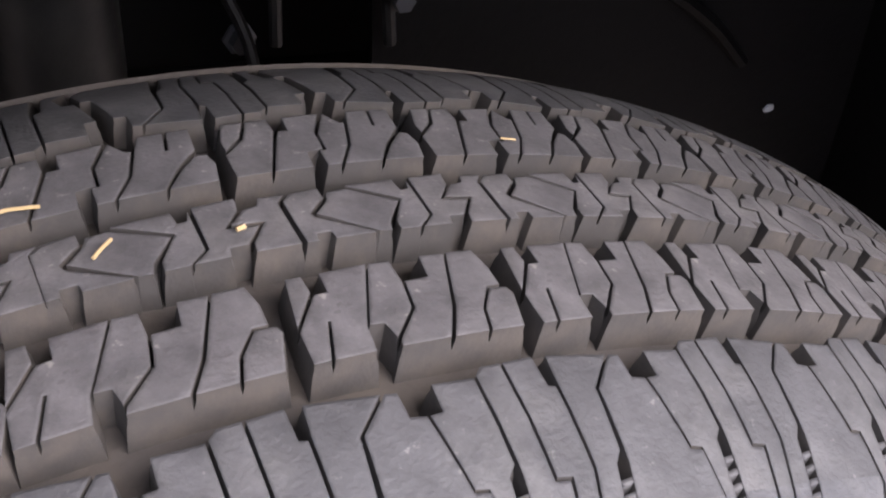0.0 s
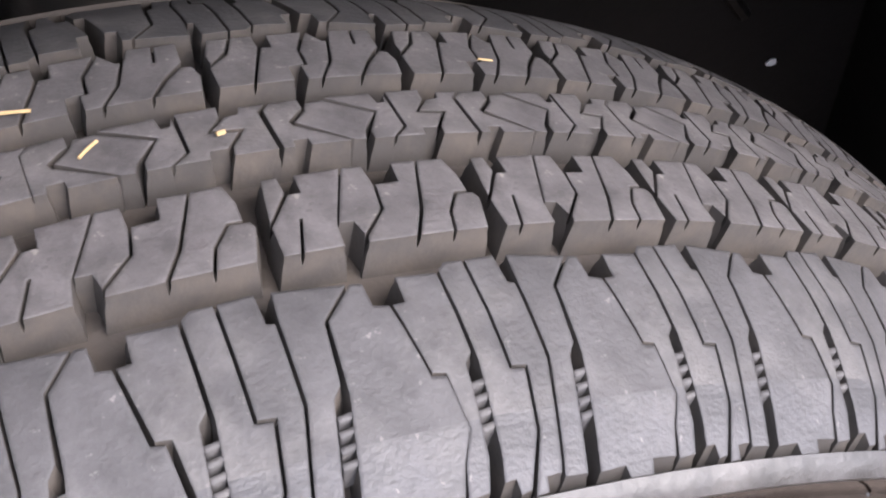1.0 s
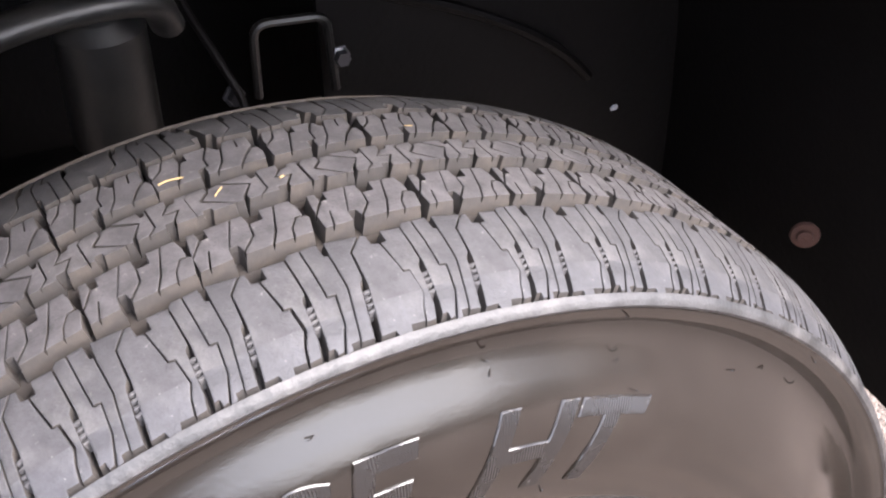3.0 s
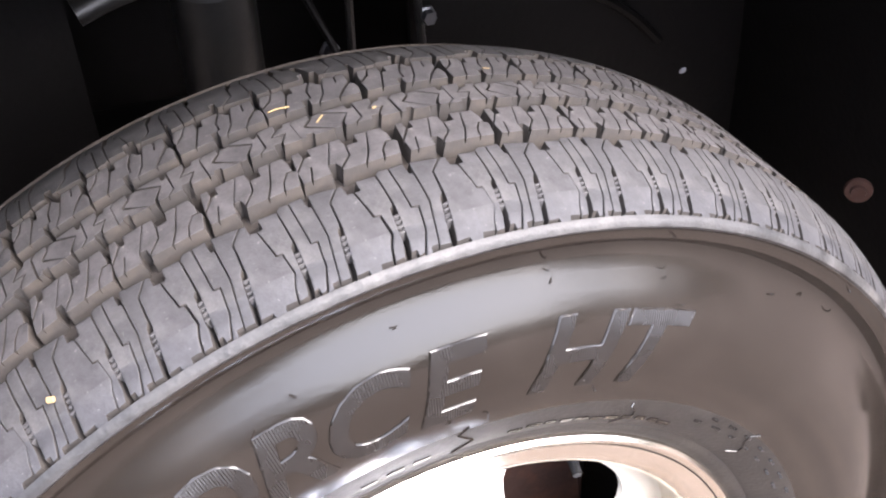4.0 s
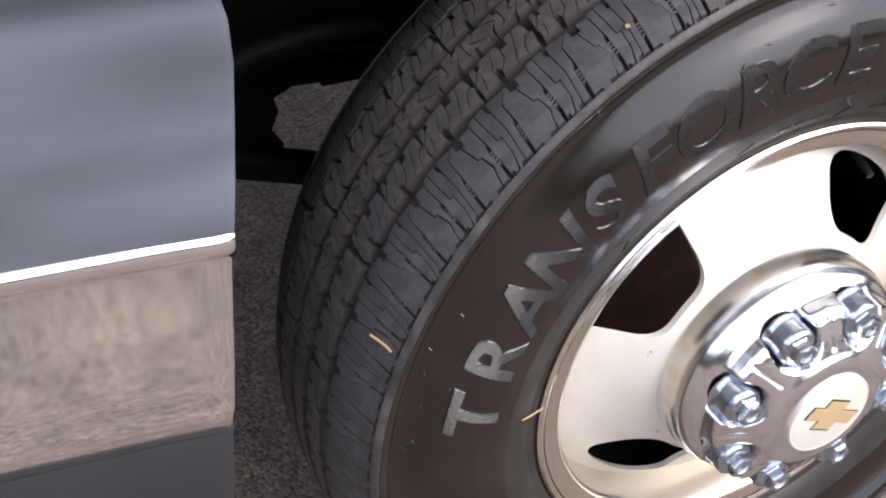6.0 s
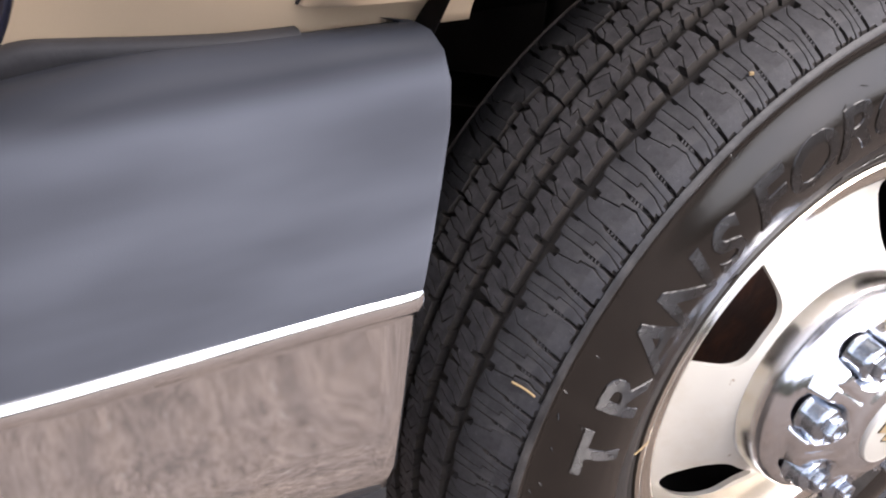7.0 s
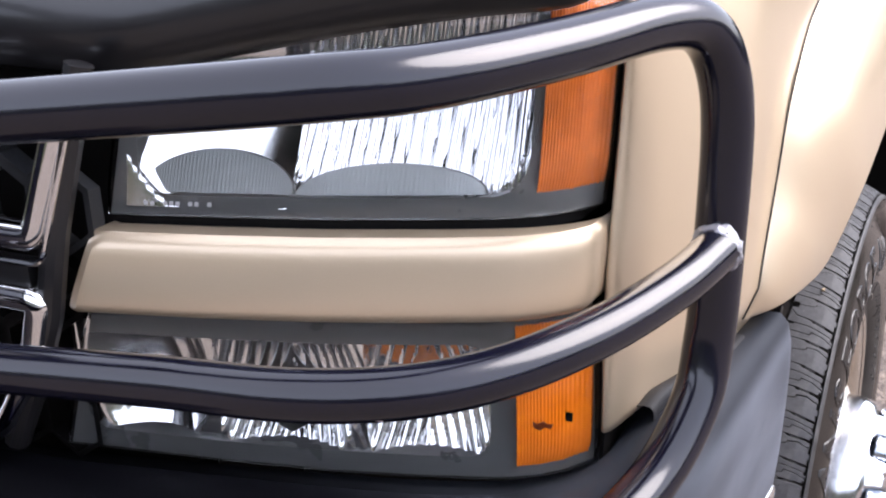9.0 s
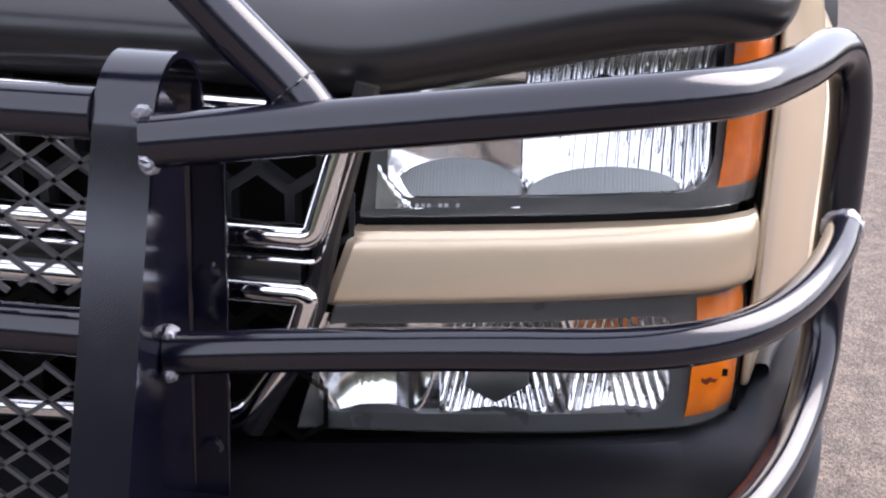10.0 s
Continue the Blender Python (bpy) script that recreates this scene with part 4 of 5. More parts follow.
def lamp(name, label, left, right, z0, z1, window, depth, corner, amber, tint):
    """A lamp unit: dark shell, bezel with a window, fluted reflector, clear lens and amber end."""
    shell = part(name, face_sheet(left, right, z0, z1, -0.075, thick=0.003), BEZEL, truck, label)
    wy0, wy1, wz0, wz1 = window
    cz, cy = (wz0 + wz1) / 2, (wy0 + wy1) / 2
    hz, hy = (wz1 - wz0) / 2, abs(wy1 - wy0) / 2

    def inside(y, z):
        qy, qz = max(abs(y - cy) - hy + corner, 0), max(abs(z - cz) - hz + corner, 0)
        return math.hypot(qy, qz) < corner

    # bezel: a fine grid with the window left out
    bm = bmesh.new()
    cols, rows = 110, 30
    V = {}
    for j in range(rows):
        v = j / (rows - 1)
        z = z0 + (z1 - z0) * v
        for i in range(cols):
            u = i / (cols - 1)
            y = left[0] + (left[1] - left[0]) * v + ((right[0] - left[0]) + ((right[1] - right[0]) - (left[1] - left[0])) * v) * u
            V[i, j] = bm.verts.new(front(y, z, -0.012))
            V[i, j].index = 0
            V[(i, j, "yz")] = (y, z)
    # True within the window, None on its outline, False outside
    state = {(i, j): inside(*V[i, j, "yz"]) for i in range(cols) for j in range(rows)}
    outside = {q for q, s in state.items() if not s}
    for (i, j) in [q for q, s in state.items() if s]:
        near = [q for q in ((i + 1, j), (i - 1, j), (i, j + 1), (i, j - 1)) if q in outside]
        if near:
            y, z = V[i, j, "yz"]
            ty, tz = sum(V[(*q, "yz")][0] for q in near) / len(near), sum(V[(*q, "yz")][1] for q in near) / len(near)
            lo, hi = 0.0, 1.0
            for _ in range(18):
                m = (lo + hi) / 2
                lo, hi = (m, hi) if inside(y + (ty - y) * m, z + (tz - z) * m) else (lo, m)
            V[i, j].co = front(y + (ty - y) * lo, z + (tz - z) * lo, -0.012)
            state[i, j] = None
    for i in range(cols - 1):
        for j in range(rows - 1):
            ys = [V[(a, b, "yz")] for a, b in ((i, j), (i + 1, j), (i + 1, j + 1), (i, j + 1))]
            y, z = sum(q[0] for q in ys) / 4, sum(q[1] for q in ys) / 4
            if all(state[q] is not True for q in ((i, j), (i + 1, j), (i + 1, j + 1), (i, j + 1))) and any(state[q] is False for q in ((i, j), (i + 1, j), (i + 1, j + 1), (i, j + 1))):
                bm.faces.new((V[i, j], V[i + 1, j], V[i + 1, j + 1], V[i, j + 1]))
    bmesh.ops.delete(bm, geom=[v for v in bm.verts if not v.link_faces], context="VERTS")
    edge = [e for e in bm.edges if len(e.link_faces) == 1 and all(inside(v.co.y, v.co.z) or abs(v.co.y - cy) < hy + 0.004 and abs(v.co.z - cz) < hz + 0.004 for v in e.verts)]
    ex = bmesh.ops.extrude_edge_only(bm, edges=edge)
    bmesh.ops.translate(bm, vec=(0.022, 0, 0), verts=[g for g in ex["geom"] if isinstance(g, bmesh.types.BMVert)])
    bmesh.ops.recalc_face_normals(bm, faces=bm.faces)
    part("bezel", bm, BEZEL, shell)
    part("reflector", face_sheet((wy0 + 0.008, wy0 + 0.008), (wy1 - 0.008, wy1 - 0.008), wz0 - 0.008, wz1 + 0.008, depth, 380, 24, 0.0), SILVER, shell, "fluted bright reflector")
    lens = part("lens", face_sheet(left, right, z0, z1, lambda u, v, y, z: -0.0015 - 0.006 * (2 * v - 1) ** 6, 40, 10, 0.003), GLASS, shell, "clear plastic lens")
    lens.visible_shadow = False
    # amber end: fine prisms behind a smooth skin
    ys = spread(amber[0], amber[1], 40)
    rows_z = spread(amber[2], amber[3], 14)
    grid = [[front(y, z, -0.007 - 0.006 * (2 * (j / 13) - 1) ** 6 + (0.0005 if i % 2 else 0.0)) for i, y in enumerate(ys)] for j, z in enumerate(rows_z)]
    part("amber_lens", sheet(grid, 0.004, (1, 0.2, 0)), tint, shell, "amber marker lens", angle=20)
    return shell


def bowl_depth(u, v, y, z):
    """Two bowls side by side; the outer one carries upright flutes."""
    d = 0.062
    a = ((y - 0.212) / 0.085) ** 2 + ((z - 1.085) / 0.085) ** 2
    b = ((y - 0.085) / 0.115) ** 2 + ((z - 1.10) / 0.095) ** 2
    if y > 0.166:
        return -d + 0.042 * min(1.2, a)
    flute = 0.0055 * abs(math.sin(math.pi * (y + 0.10 * (z - 1.0)) / 0.0102))
    return -d + 0.028 * min(1.2, b) + flute


headlight = lamp("headlight", "clear rectangular headlight with chrome reflectors and amber end", (0.305, 0.284), (-0.0485, -0.0485), 0.995, 1.150, (0.284, -0.006, 1.0085, 1.142), bowl_depth, 0.026, (-0.012, -0.0480, 1.008, 1.144), AMBERDEEP)
RIBBED = material("ribbed reflector plate", (0.26, 0.27, 0.27), 0.40, metal=1.0, spread=0.05)
for cy, ry, rz in ((0.2225, 0.060, 0.028), (0.0920, 0.0690, 0.019)):
    rows = []
    for j in range(14):
        v = j / 13
        row = []
        for i in range(121):
            g = math.pi * i / 120
            y = cy + ry * math.cos(g)
            z = 1.0095 + rz * math.sin(g) * v
            row.append(front(y, z, -0.015 - 0.007 * v * math.sin(g) + (0.0003 if i % 2 else 0.0)))
        rows.append(row)
    part("glare_plate", sheet(rows, 0.002, (1, 0, 0)), RIBBED, headlight, "ribbed half-round glare plate", angle=10)
for cy, cz in ((0.205, 1.075), (0.09, 1.085)):
    part("bulb", lathe([(0.0, -0.036), (0.007, -0.034), (0.009, -0.026), (0.009, -0.004), (0.012, 0.0), (0.012, 0.01)], 20), SILVER, headlight, m=Matrix.Translation(front(cy, cz, -0.045)) @ Matrix.Rotation(radians(-75), 4, "Z"))


def low_depth(u, v, y, z):
    d = 0.045
    for cy, w in ((0.285, 0.045), (0.175, 0.055), (0.065, 0.05)):
        if abs(y - cy) <= w + 0.012:
            a = ((y - cy) / w) ** 2 + ((z - 0.875) / 0.06) ** 2
            flute = 0.003 * abs(math.sin(math.pi * (y + (0.35 if y > cy else -0.35) * (z - 0.87)) / 0.0095)) if cy < 0.2 else 0.0
            return -d + 0.022 * min(1.3, a) + flute
    return -0.016


turn_lamp = lamp("turn_lamp", "clear lower lamp with amber turn signal end", (0.358, 0.322), (-0.0490, -0.0485), 0.811, 0.926, (0.338, 0.016, 0.826, 0.908), low_depth, 0.018, (-0.003, -0.0468, 0.817, 0.922), AMBER)

# the lower lamp hangs a little towards the fender
for ob in [turn_lamp] + list(turn_lamp.children):
    for v in ob.data.vertices:
        v.co.z -= 0.016 * ((0.32 - v.co.y) / 0.36 - 0.42) * max(0.0, 1 - (v.co.z - 0.813) / 0.11)
part("bulb", lathe([(0.0, -0.030), (0.010, -0.026), (0.013, -0.014), (0.011, 0.0), (0.011, 0.01)], 20), material("amber bulb", (0.75, 0.22, 0.05), 0.15, spread=0.1), turn_lamp, "amber bulb", m=Matrix.Translation(front(0.068, 0.878, -0.035)) @ Matrix.Rotation(radians(-72), 4, "Z"))
# dark moulded square and the ragged shadow of the socket behind the amber
part("lens_mark", prism([(-0.0034, -0.0034), (0.0026, -0.0040), (0.0030, 0.0030), (-0.0031, 0.0036)], (0.0006, 0, 0), front(-0.036, 0.8475, -0.0045), (0.21, -0.98, 0), (0, 0, 1)), DARK, turn_lamp, "dark moulded mark", smooth=False)
part("lens_mark", prism([(-0.016, 0.001), (-0.011, -0.003), (-0.006, -0.0010), (0.000, -0.0042), (0.004, -0.0012), (0.009, -0.0026), (0.011, 0.0014), (0.006, 0.0010), (0.003, 0.0036), (-0.002, 0.0008), (-0.006, 0.0034), (-0.012, 0.0012)], (0.0006, 0, 0), front(-0.018, 0.8455, -0.0045), (0.21, -0.98, 0), (0, 0, 1)), AMBERSHADE, turn_lamp, "ragged brown mark", smooth=False)
# raised V in the middle of the lower reflector
part("prism_rib", prism([(-0.030, 0.0), (0.0, -0.016), (0.030, 0.0), (0.026, 0.028), (-0.026, 0.028)], (0.006, 0, 0), front(0.175, 0.846, -0.026), (0.21, -0.98, 0), (0, 0, 1), bevel=0.001), RIBBED, turn_lamp)
# unreadable maker's print in the headlight's corner
for k in range(11):
    if k in (2, 6, 9):
        continue
    y = 0.272 - 0.0050 * k
    part("small_print", sheet([[front(y, 1.0040, -0.0005), front(y - 0.0030, 1.0040, -0.0005)], [front(y, 1.0068, -0.0005), front(y - 0.0030, 1.0068, -0.0005)]], 0.0004, (1, 0, 0)), PRINT, headlight)

# painted strip between the lamps
part("lamp_trim", face_sheet((0.331, 0.311), (-0.0475, -0.0475), 0.9305, 0.9870, lambda u, v, y, z: 0.005 + 0.007 * math.sqrt(max(0.0, 1 - (2 * v - 1) ** 4)) - 0.010 * max(0, (u - 0.97) / 0.03) ** 2 - 0.005 * max(0, (0.02 - u) / 0.02) ** 2, 50, 16, 0.02), TAN, truck, "tan painted strip between the lamps")
part("header_panel", face_sheet((0.95, 0.95), (-0.044, -0.044), 0.79, 1.165, -0.085, 50, 6, 0.006), DARK, truck)
part("lamp_gap", face_sheet((0.37, 0.33), (-0.043, -0.043), 0.9245, 0.935, -0.018, 40, 3, 0.05), DARK, truck)
part("lamp_gap", face_sheet((0.33, 0.31), (-0.043, -0.043), 0.985, 0.996, -0.018, 40, 3, 0.05), DARK, truck)
part("side_gap", sheet([[(-0.700, -0.0500, 0.80), (-0.62, -0.045, 0.80)], [(-0.652, -0.0500, 1.17), (-0.58, -0.045, 1.17)]], 0.004), DARK, truck)

# fender with its wheel opening
FENDER = [(-0.7075, -0.0530), (-0.7050, -0.0560), (-0.7010, -0.0580), (-0.694, -0.0595), (-0.675, -0.0625), (-0.64, -0.067), (-0.60, -0.070), (-0.56, -0.074), (-0.52, -0.078), (-0.48, -0.082), (-0.44, -0.086), (-0.40, -0.089), (-0.34, -0.093), (-0.26, -0.097), (-0.16, -0.10), (-0.04, -0.10), (0.08, -0.10), (0.20, -0.10), (0.30, -0.10), (0.40, -0.10), (0.50, -0.10), (0.62, -0.10)]


def fender_y(x, z):
    """The fender's side: nearly flat by the lamps, swelling outward to meet the flare."""
    y = FENDER[-1][1]
    for (xa, ya), (xb, yb) in zip(FENDER, FENDER[1:]):
        if xa <= x <= xb and xb > xa:
            y = ya + (yb - ya) * (x - xa) / (xb - xa)
            break
    y -= 0.014 * math.sin(math.pi * min(1, max(0, (z - 0.824) / 0.40))) * min(1, max(0, (x + 0.70) / 0.12))
    k = min(1.0, max(0.0, (x + 0.655) / 0.125))
    k = k * k * (3 - 2 * k) * min(1.0, 0.45 + 0.55 * max(0.0, (z - 0.83) / 0.05)) * min(1.0, max(0.0, (1.22 - z) / 0.18))
    return y + (min(y, -0.119) - y) * k


_rows = []
for z in (0.828, 0.834, 0.845, 0.86, 0.88, 0.91, 0.95, 1.0, 1.05, 1.10, 1.14, 1.17, 1.19, 1.205, 1.215):
    tuck = 0.0 if z < 1.17 else (z - 1.17) ** 2 * 30
    _rows.append([(x + max(0.0, z - 0.93) * (0.2 if x < -0.6 else 0.2 * max(0.0, (-0.45 - x) / 0.15)), (y if x < -0.7 else fender_y(x, z)) + tuck, z) for x, y in FENDER])
bm = sheet(_rows, 0.0)
bmesh.ops.delete(bm, geom=[f for f in bm.faces if abs(f.calc_center_median().x / 0.45) ** 2.4 + abs(max(0, f.calc_center_median().z - 0.55) / 0.50) ** 2.4 < 1], context="FACES")
fender = part("fender", bm, TAN, truck, "tan painted fender")
_s = fender.modifiers.new("thickness", "SOLIDIFY")
_s.thickness = 0.004

EDGE = [(-0.512, 0.853), (-0.502, 0.885), (-0.490, 0.914), (-0.468, 0.957), (-0.440, 1.018), (-0.400, 1.056), (-0.335, 1.090), (-0.20, 1.118), (0.0, 1.128), (0.20, 1.118), (0.335, 1.085), (0.42, 1.0), (0.47, 0.90), (0.50, 0.80)]
LIP = [(-0.5020, 0.8494, -0.1098), (-0.4809, 0.8570, -0.1341), (-0.4328, 0.8608, -0.1482), (-0.3946, 0.8673, -0.1564), (-0.3761, 0.8925, -0.1664), (-0.3490, 0.9295, -0.1779), (-0.2982, 0.9539, -0.1806), (-0.1876, 0.9913, -0.1808), (-0.0582, 1.0159, -0.1760), (0.0802, 1.0254, -0.1670), (0.2174, 1.0157, -0.1557), (0.3331, 0.9756, -0.1404), (0.4079, 0.9056, -0.1283), (0.4326, 0.8197, -0.1202)]
EDGE3 = smooth_path([(x, 0, z) for x, z in EDGE], 5)
LIP3 = smooth_path([(x, y, z) for x, z, y in LIP], 5)
_rows = []
for k, (a, b) in enumerate(zip(EDGE3, LIP3)):
    ye = fender_y(a.x, a.z) - 0.0025
    span = min(1.0, (a - Vector((b.x, 0, b.z))).length / 0.10)
    q = [Vector((a.x + 0.003, ye + 0.012, a.z)), Vector((a.x, ye + 0.002, a.z)), Vector((a.x + 0.002 * span, ye, a.z))]
    for f, bulge in ((0.12, 0.007), (0.25, 0.012), (0.45, 0.015), (0.65, 0.012), (0.82, 0.007), (0.93, 0.003)):
        p = a.lerp(b, f)
        p.y = ye + (b.y - ye) * f - bulge * span
        q.append(p)
    inner = Vector((b.x + 0.012 * span, min(-0.10, b.y + 0.03), b.z + 0.008))
    q += [b, b.lerp(inner, 0.08) + Vector((0, 0, -0.001)), b.lerp(inner, 0.25), inner]
    _rows.append(q)
part("fender_flare", sheet(_rows, 0.0), TAN, truck, "tan painted fender flare", angle=50)
# dark tube added to draw the seam along the flare's edge
part("flare_gasket", tube([Vector((p.x - 0.0012, fender_y(p.x, p.z) - 0.0006, p.z)) for p in EDGE3], 0.0010, 8), FILLER, truck, "thin dark seam line between flare and fender")

# bumper: weathered black cap over a chrome face
STATION = [((-0.440, -0.080), (-0.4395, -0.118)), ((-0.441, -0.080), (-0.4405, -0.133)), ((-0.447, -0.080), (-0.445, -0.1395)), ((-0.49, -0.077), (-0.49, -0.1385)), ((-0.54, -0.072), (-0.54, -0.1385)), ((-0.60, -0.066), (-0.61, -0.139)), ((-0.66, -0.061), (-0.68, -0.139)), ((-0.70, -0.051), (-0.74, -0.134)), ((-0.725, -0.036), (-0.80, -0.115)), ((-0.745, -0.015), (-0.85, -0.078)), ((-0.77, 0.012), (-0.885, -0.025)), ((-0.805, 0.09), (-0.918, 0.08)), ((-0.845, 0.25), (-0.943, 0.25)), ((-0.870, 0.42), (-0.958, 0.42)), ((-0.89, 0.85), (-0.965, 0.85))]


def bumper_rows(shape, back=0.0):
    rows = []
    for k, (i, o) in enumerate(STATION):
        i, o = Vector((*i, 0)), Vector((*o, 0))
        d = o - i
        nose = min(1.0, max(0.0, (k - 5) / 5))  # 0 beside the wheel, 1 across the front
        row = []
        for f, z_side, z_nose in shape:
            p = i + d * f - d.normalized() * back
            z = z_side + (z_nose - z_side) * nose
            z -= {6: 0.003, 7: 0.009, 8: 0.014, 9: 0.014, 10: 0.012, 11: 0.006}.get(k, 0.0) * max(0.0, 1 - max(0.0, f)) * (1 if z > 0.7 else 0)
            end = max(0.0, 1 - k / 6)  # the end by the wheel leans back towards the top
            high = min(1.0, max(0.0, (z - 0.775) / 0.062))  # and its upper corner is rounded off
            row.append(Vector((p.x + ((z - 0.67) * 0.098 + 0.0025) * end - 0.040 * (1 - math.sqrt(1 - high * high)) * max(0.0, 1 - k / 3), p.y, z)))
        rows.append(row)
    return rows


def dense(rows, per=4):
    """More stations along the bumper, smoothly."""
    cols = [smooth_path([r[j] for r in rows], per) for j in range(len(rows[0]))]
    return [list(q) for q in zip(*cols)]


CAP = [(-0.30, 0.800, 0.800), (0.0, 0.812, 0.805), (0.02, 0.820, 0.809), (0.30, 0.8315, 0.805), (0.60, 0.837, 0.792), (0.80, 0.835, 0.776), (0.92, 0.825, 0.760), (0.985, 0.806, 0.742), (1.0, 0.780, 0.722), (0.985, 0.740, 0.700), (0.955, 0.700, 0.680), (0.91, 0.668, 0.664), (0.87, 0.656, 0.656), (0.70, 0.654, 0.654)]
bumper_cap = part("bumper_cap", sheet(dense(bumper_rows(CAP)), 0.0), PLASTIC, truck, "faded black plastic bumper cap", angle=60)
# raised strip that fills the gap between cap and fender
STRIP = [(x, fender_y(x, 0.83)) for x in (-0.665, -0.645, -0.62, -0.58, -0.55, -0.53, -0.512)]
_rows = []
for dy, dz in ((0.010, 0.829), (0.001, 0.8335), (-0.006, 0.8360), (-0.0125, 0.8355), (-0.0155, 0.8330), (-0.0165, 0.8280), (-0.0150, 0.8180)):
    _rows.append([Vector(p) for p in smooth_path([(x, y + dy, dz + 0.003 - (0.005 if x < -0.66 else 0.0)) for x, y in STRIP], 4)])
part("filler_strip", sheet(_rows, 0.0), FILLER, truck, "black rubber filler strip", angle=60)
FACE = [(0.60, 0.650, 0.650), (0.90, 0.6645, 0.6645), (0.99, 0.6635, 0.6635), (1.035, 0.6605, 0.6605), (1.055, 0.6555, 0.6555), (1.045, 0.6505, 0.6505), (1.00, 0.6470, 0.6470), (0.93, 0.6450, 0.6450), (0.912, 0.6430, 0.6430), (0.905, 0.6395, 0.6395), (0.903, 0.600, 0.600), (0.901, 0.550, 0.550), (0.898, 0.514, 0.514), (0.80, 0.491, 0.491), (0.70, 0.487, 0.487)]
part("bumper_face", sheet(dense(bumper_rows(FACE, 0.006)), 0.0), CHROME, truck, "chrome bumper face", angle=60)
VALANCE = [(0.70, 0.487, 0.487), (0.78, 0.486, 0.486), (0.80, 0.478, 0.478), (0.80, 0.44, 0.44), (0.72, 0.40, 0.40), (0.55, 0.37, 0.37)]
part("valance", sheet(dense(bumper_rows(VALANCE, 0.008)), 0.0), VALANCEPLASTIC, truck, "black lower valance")

# hood lip
HOOD = [(-0.830, 1.76, 1.110), (-0.860, 1.60, 1.104), (-0.885, 1.30, 1.102), (-0.875, 0.95, 1.102), (-0.860, 0.70, 1.100), (-0.842, 0.50, 1.098), (-0.828, 0.36, 1.095), (-0.814, 0.272, 1.092), (-0.797, 0.182, 1.110), (-0.786, 0.095, 1.129), (-0.776, 0.018, 1.142), (-0.753, -0.031, 1.146), (-0.726, -0.050, 1.158), (-0.700, -0.057, 1.172)]
_cols = smooth_path(HOOD, 4)
_rows = []
for back, lift in ((0.05, 0.004), (0.004, -0.004), (0.0, 0.0), (-0.010, 0.012), (-0.016, 0.030), (-0.010, 0.050), (0.015, 0.070), (0.06, 0.088), (0.15, 0.106), (0.35, 0.130), (0.70, 0.150), (1.20, 0.165), (1.76, 0.172)):
    _rows.append([Vector((p.x + back, p.y + 0.10 * max(0.0, back) * (0.3 if p.y < 0 else 0), p.z + lift * (1.0 if p.y > 0 else max(0.45, 1.0 + p.y * 8)))) for p in _cols])
part("hood", sheet(_rows, 0.0), HOODBLACK, truck, "black painted hood with rolled lip", angle=60, within=Matrix.Identity(4))
part("hood_gap", face_sheet((0.95, 0.95), (-0.046, -0.046), 1.135, 1.175, -0.05, 40, 3, 0.01), DARK, truck)

# grille: black shell, honeycomb, chrome frames
part("grille_shell", sheet([[(-0.80, 0.95, 0.80), (-0.79, 0.34, 0.80)], [(-0.79, 0.95, 1.11), (-0.77, 0.30, 1.11)]], 0.01, (1, 0, 0)), DARK, truck)
part("grille_surround", tube([Vector(p) for p in ((-0.850, 0.270, 1.105), (-0.856, 0.282, 1.05), (-0.862, 0.296, 0.99), (-0.866, 0.306, 0.93), (-0.864, 0.328, 0.875), (-0.858, 0.360, 0.815))], 0.010, 10), HOODBLACK, truck, within=Matrix.Identity(4))


def band(path, w, d):
    """A bar with a rounded face swept along a path that lies across the truck; w: width in the face, d: depth."""
    bm = bmesh.new()
    n = len(path)
    shape = [(-w / 2 * math.cos(math.pi * k / 8), -d * (0.15 + 0.85 * math.sin(math.pi * k / 8) ** 0.7) if 0 < k < 8 else 0.0) for k in range(9)]
    rings = []
    for i, p in enumerate(path):
        t = (path[min(i + 1, n - 1)] - path[max(i - 1, 0)]).normalized()
        side = Vector((1, 0, 0)).cross(t).normalized()
        rings.append([bm.verts.new(p + side * a + Vector((b, 0, 0))) for a, b in shape])
    for A, B in zip(rings, rings[1:]):
        for k in range(9):
            bm.faces.new((A[k], A[(k + 1) % 9], B[(k + 1) % 9], B[k]))
    bm.faces.new(rings[0])
    bm.faces.new(rings[-1])
    bmesh.ops.recalc_face_normals(bm, faces=bm.faces)
    return bm


part("grille_bar", box((-0.872, 0.315, 0.948), (-0.856, 0.95, 0.968), 0.004), HOODBLACK, truck, within=Matrix.Identity(4))
part("grille_frame", band(rounded_path([(-0.866, 0.95, 0.987), (-0.866, 0.307, 0.987), (-0.852, 0.284, 1.075)], [0.012], 8), 0.021, 0.014), CHROME, truck, "chrome upper grille frame", within=Matrix.Identity(4))
part("grille_frame", band(rounded_path([(-0.868, 0.95, 0.942), (-0.868, 0.308, 0.942), (-0.864, 0.326, 0.884), (-0.858, 0.366, 0.824), (-0.862, 0.95, 0.800)], [0.008, 0.05, 0.045], 8), 0.021, 0.014), CHROME, truck, "chrome lower grille frame", within=Matrix.Identity(4))
part("grille_lip", tube(rounded_path([(-0.874, 0.95, 0.969), (-0.874, 0.301, 0.969), (-0.860, 0.272, 1.075)], [0.012], 8), 0.0022, 8), CHROME, truck, "thin chrome edge", within=Matrix.Identity(4))
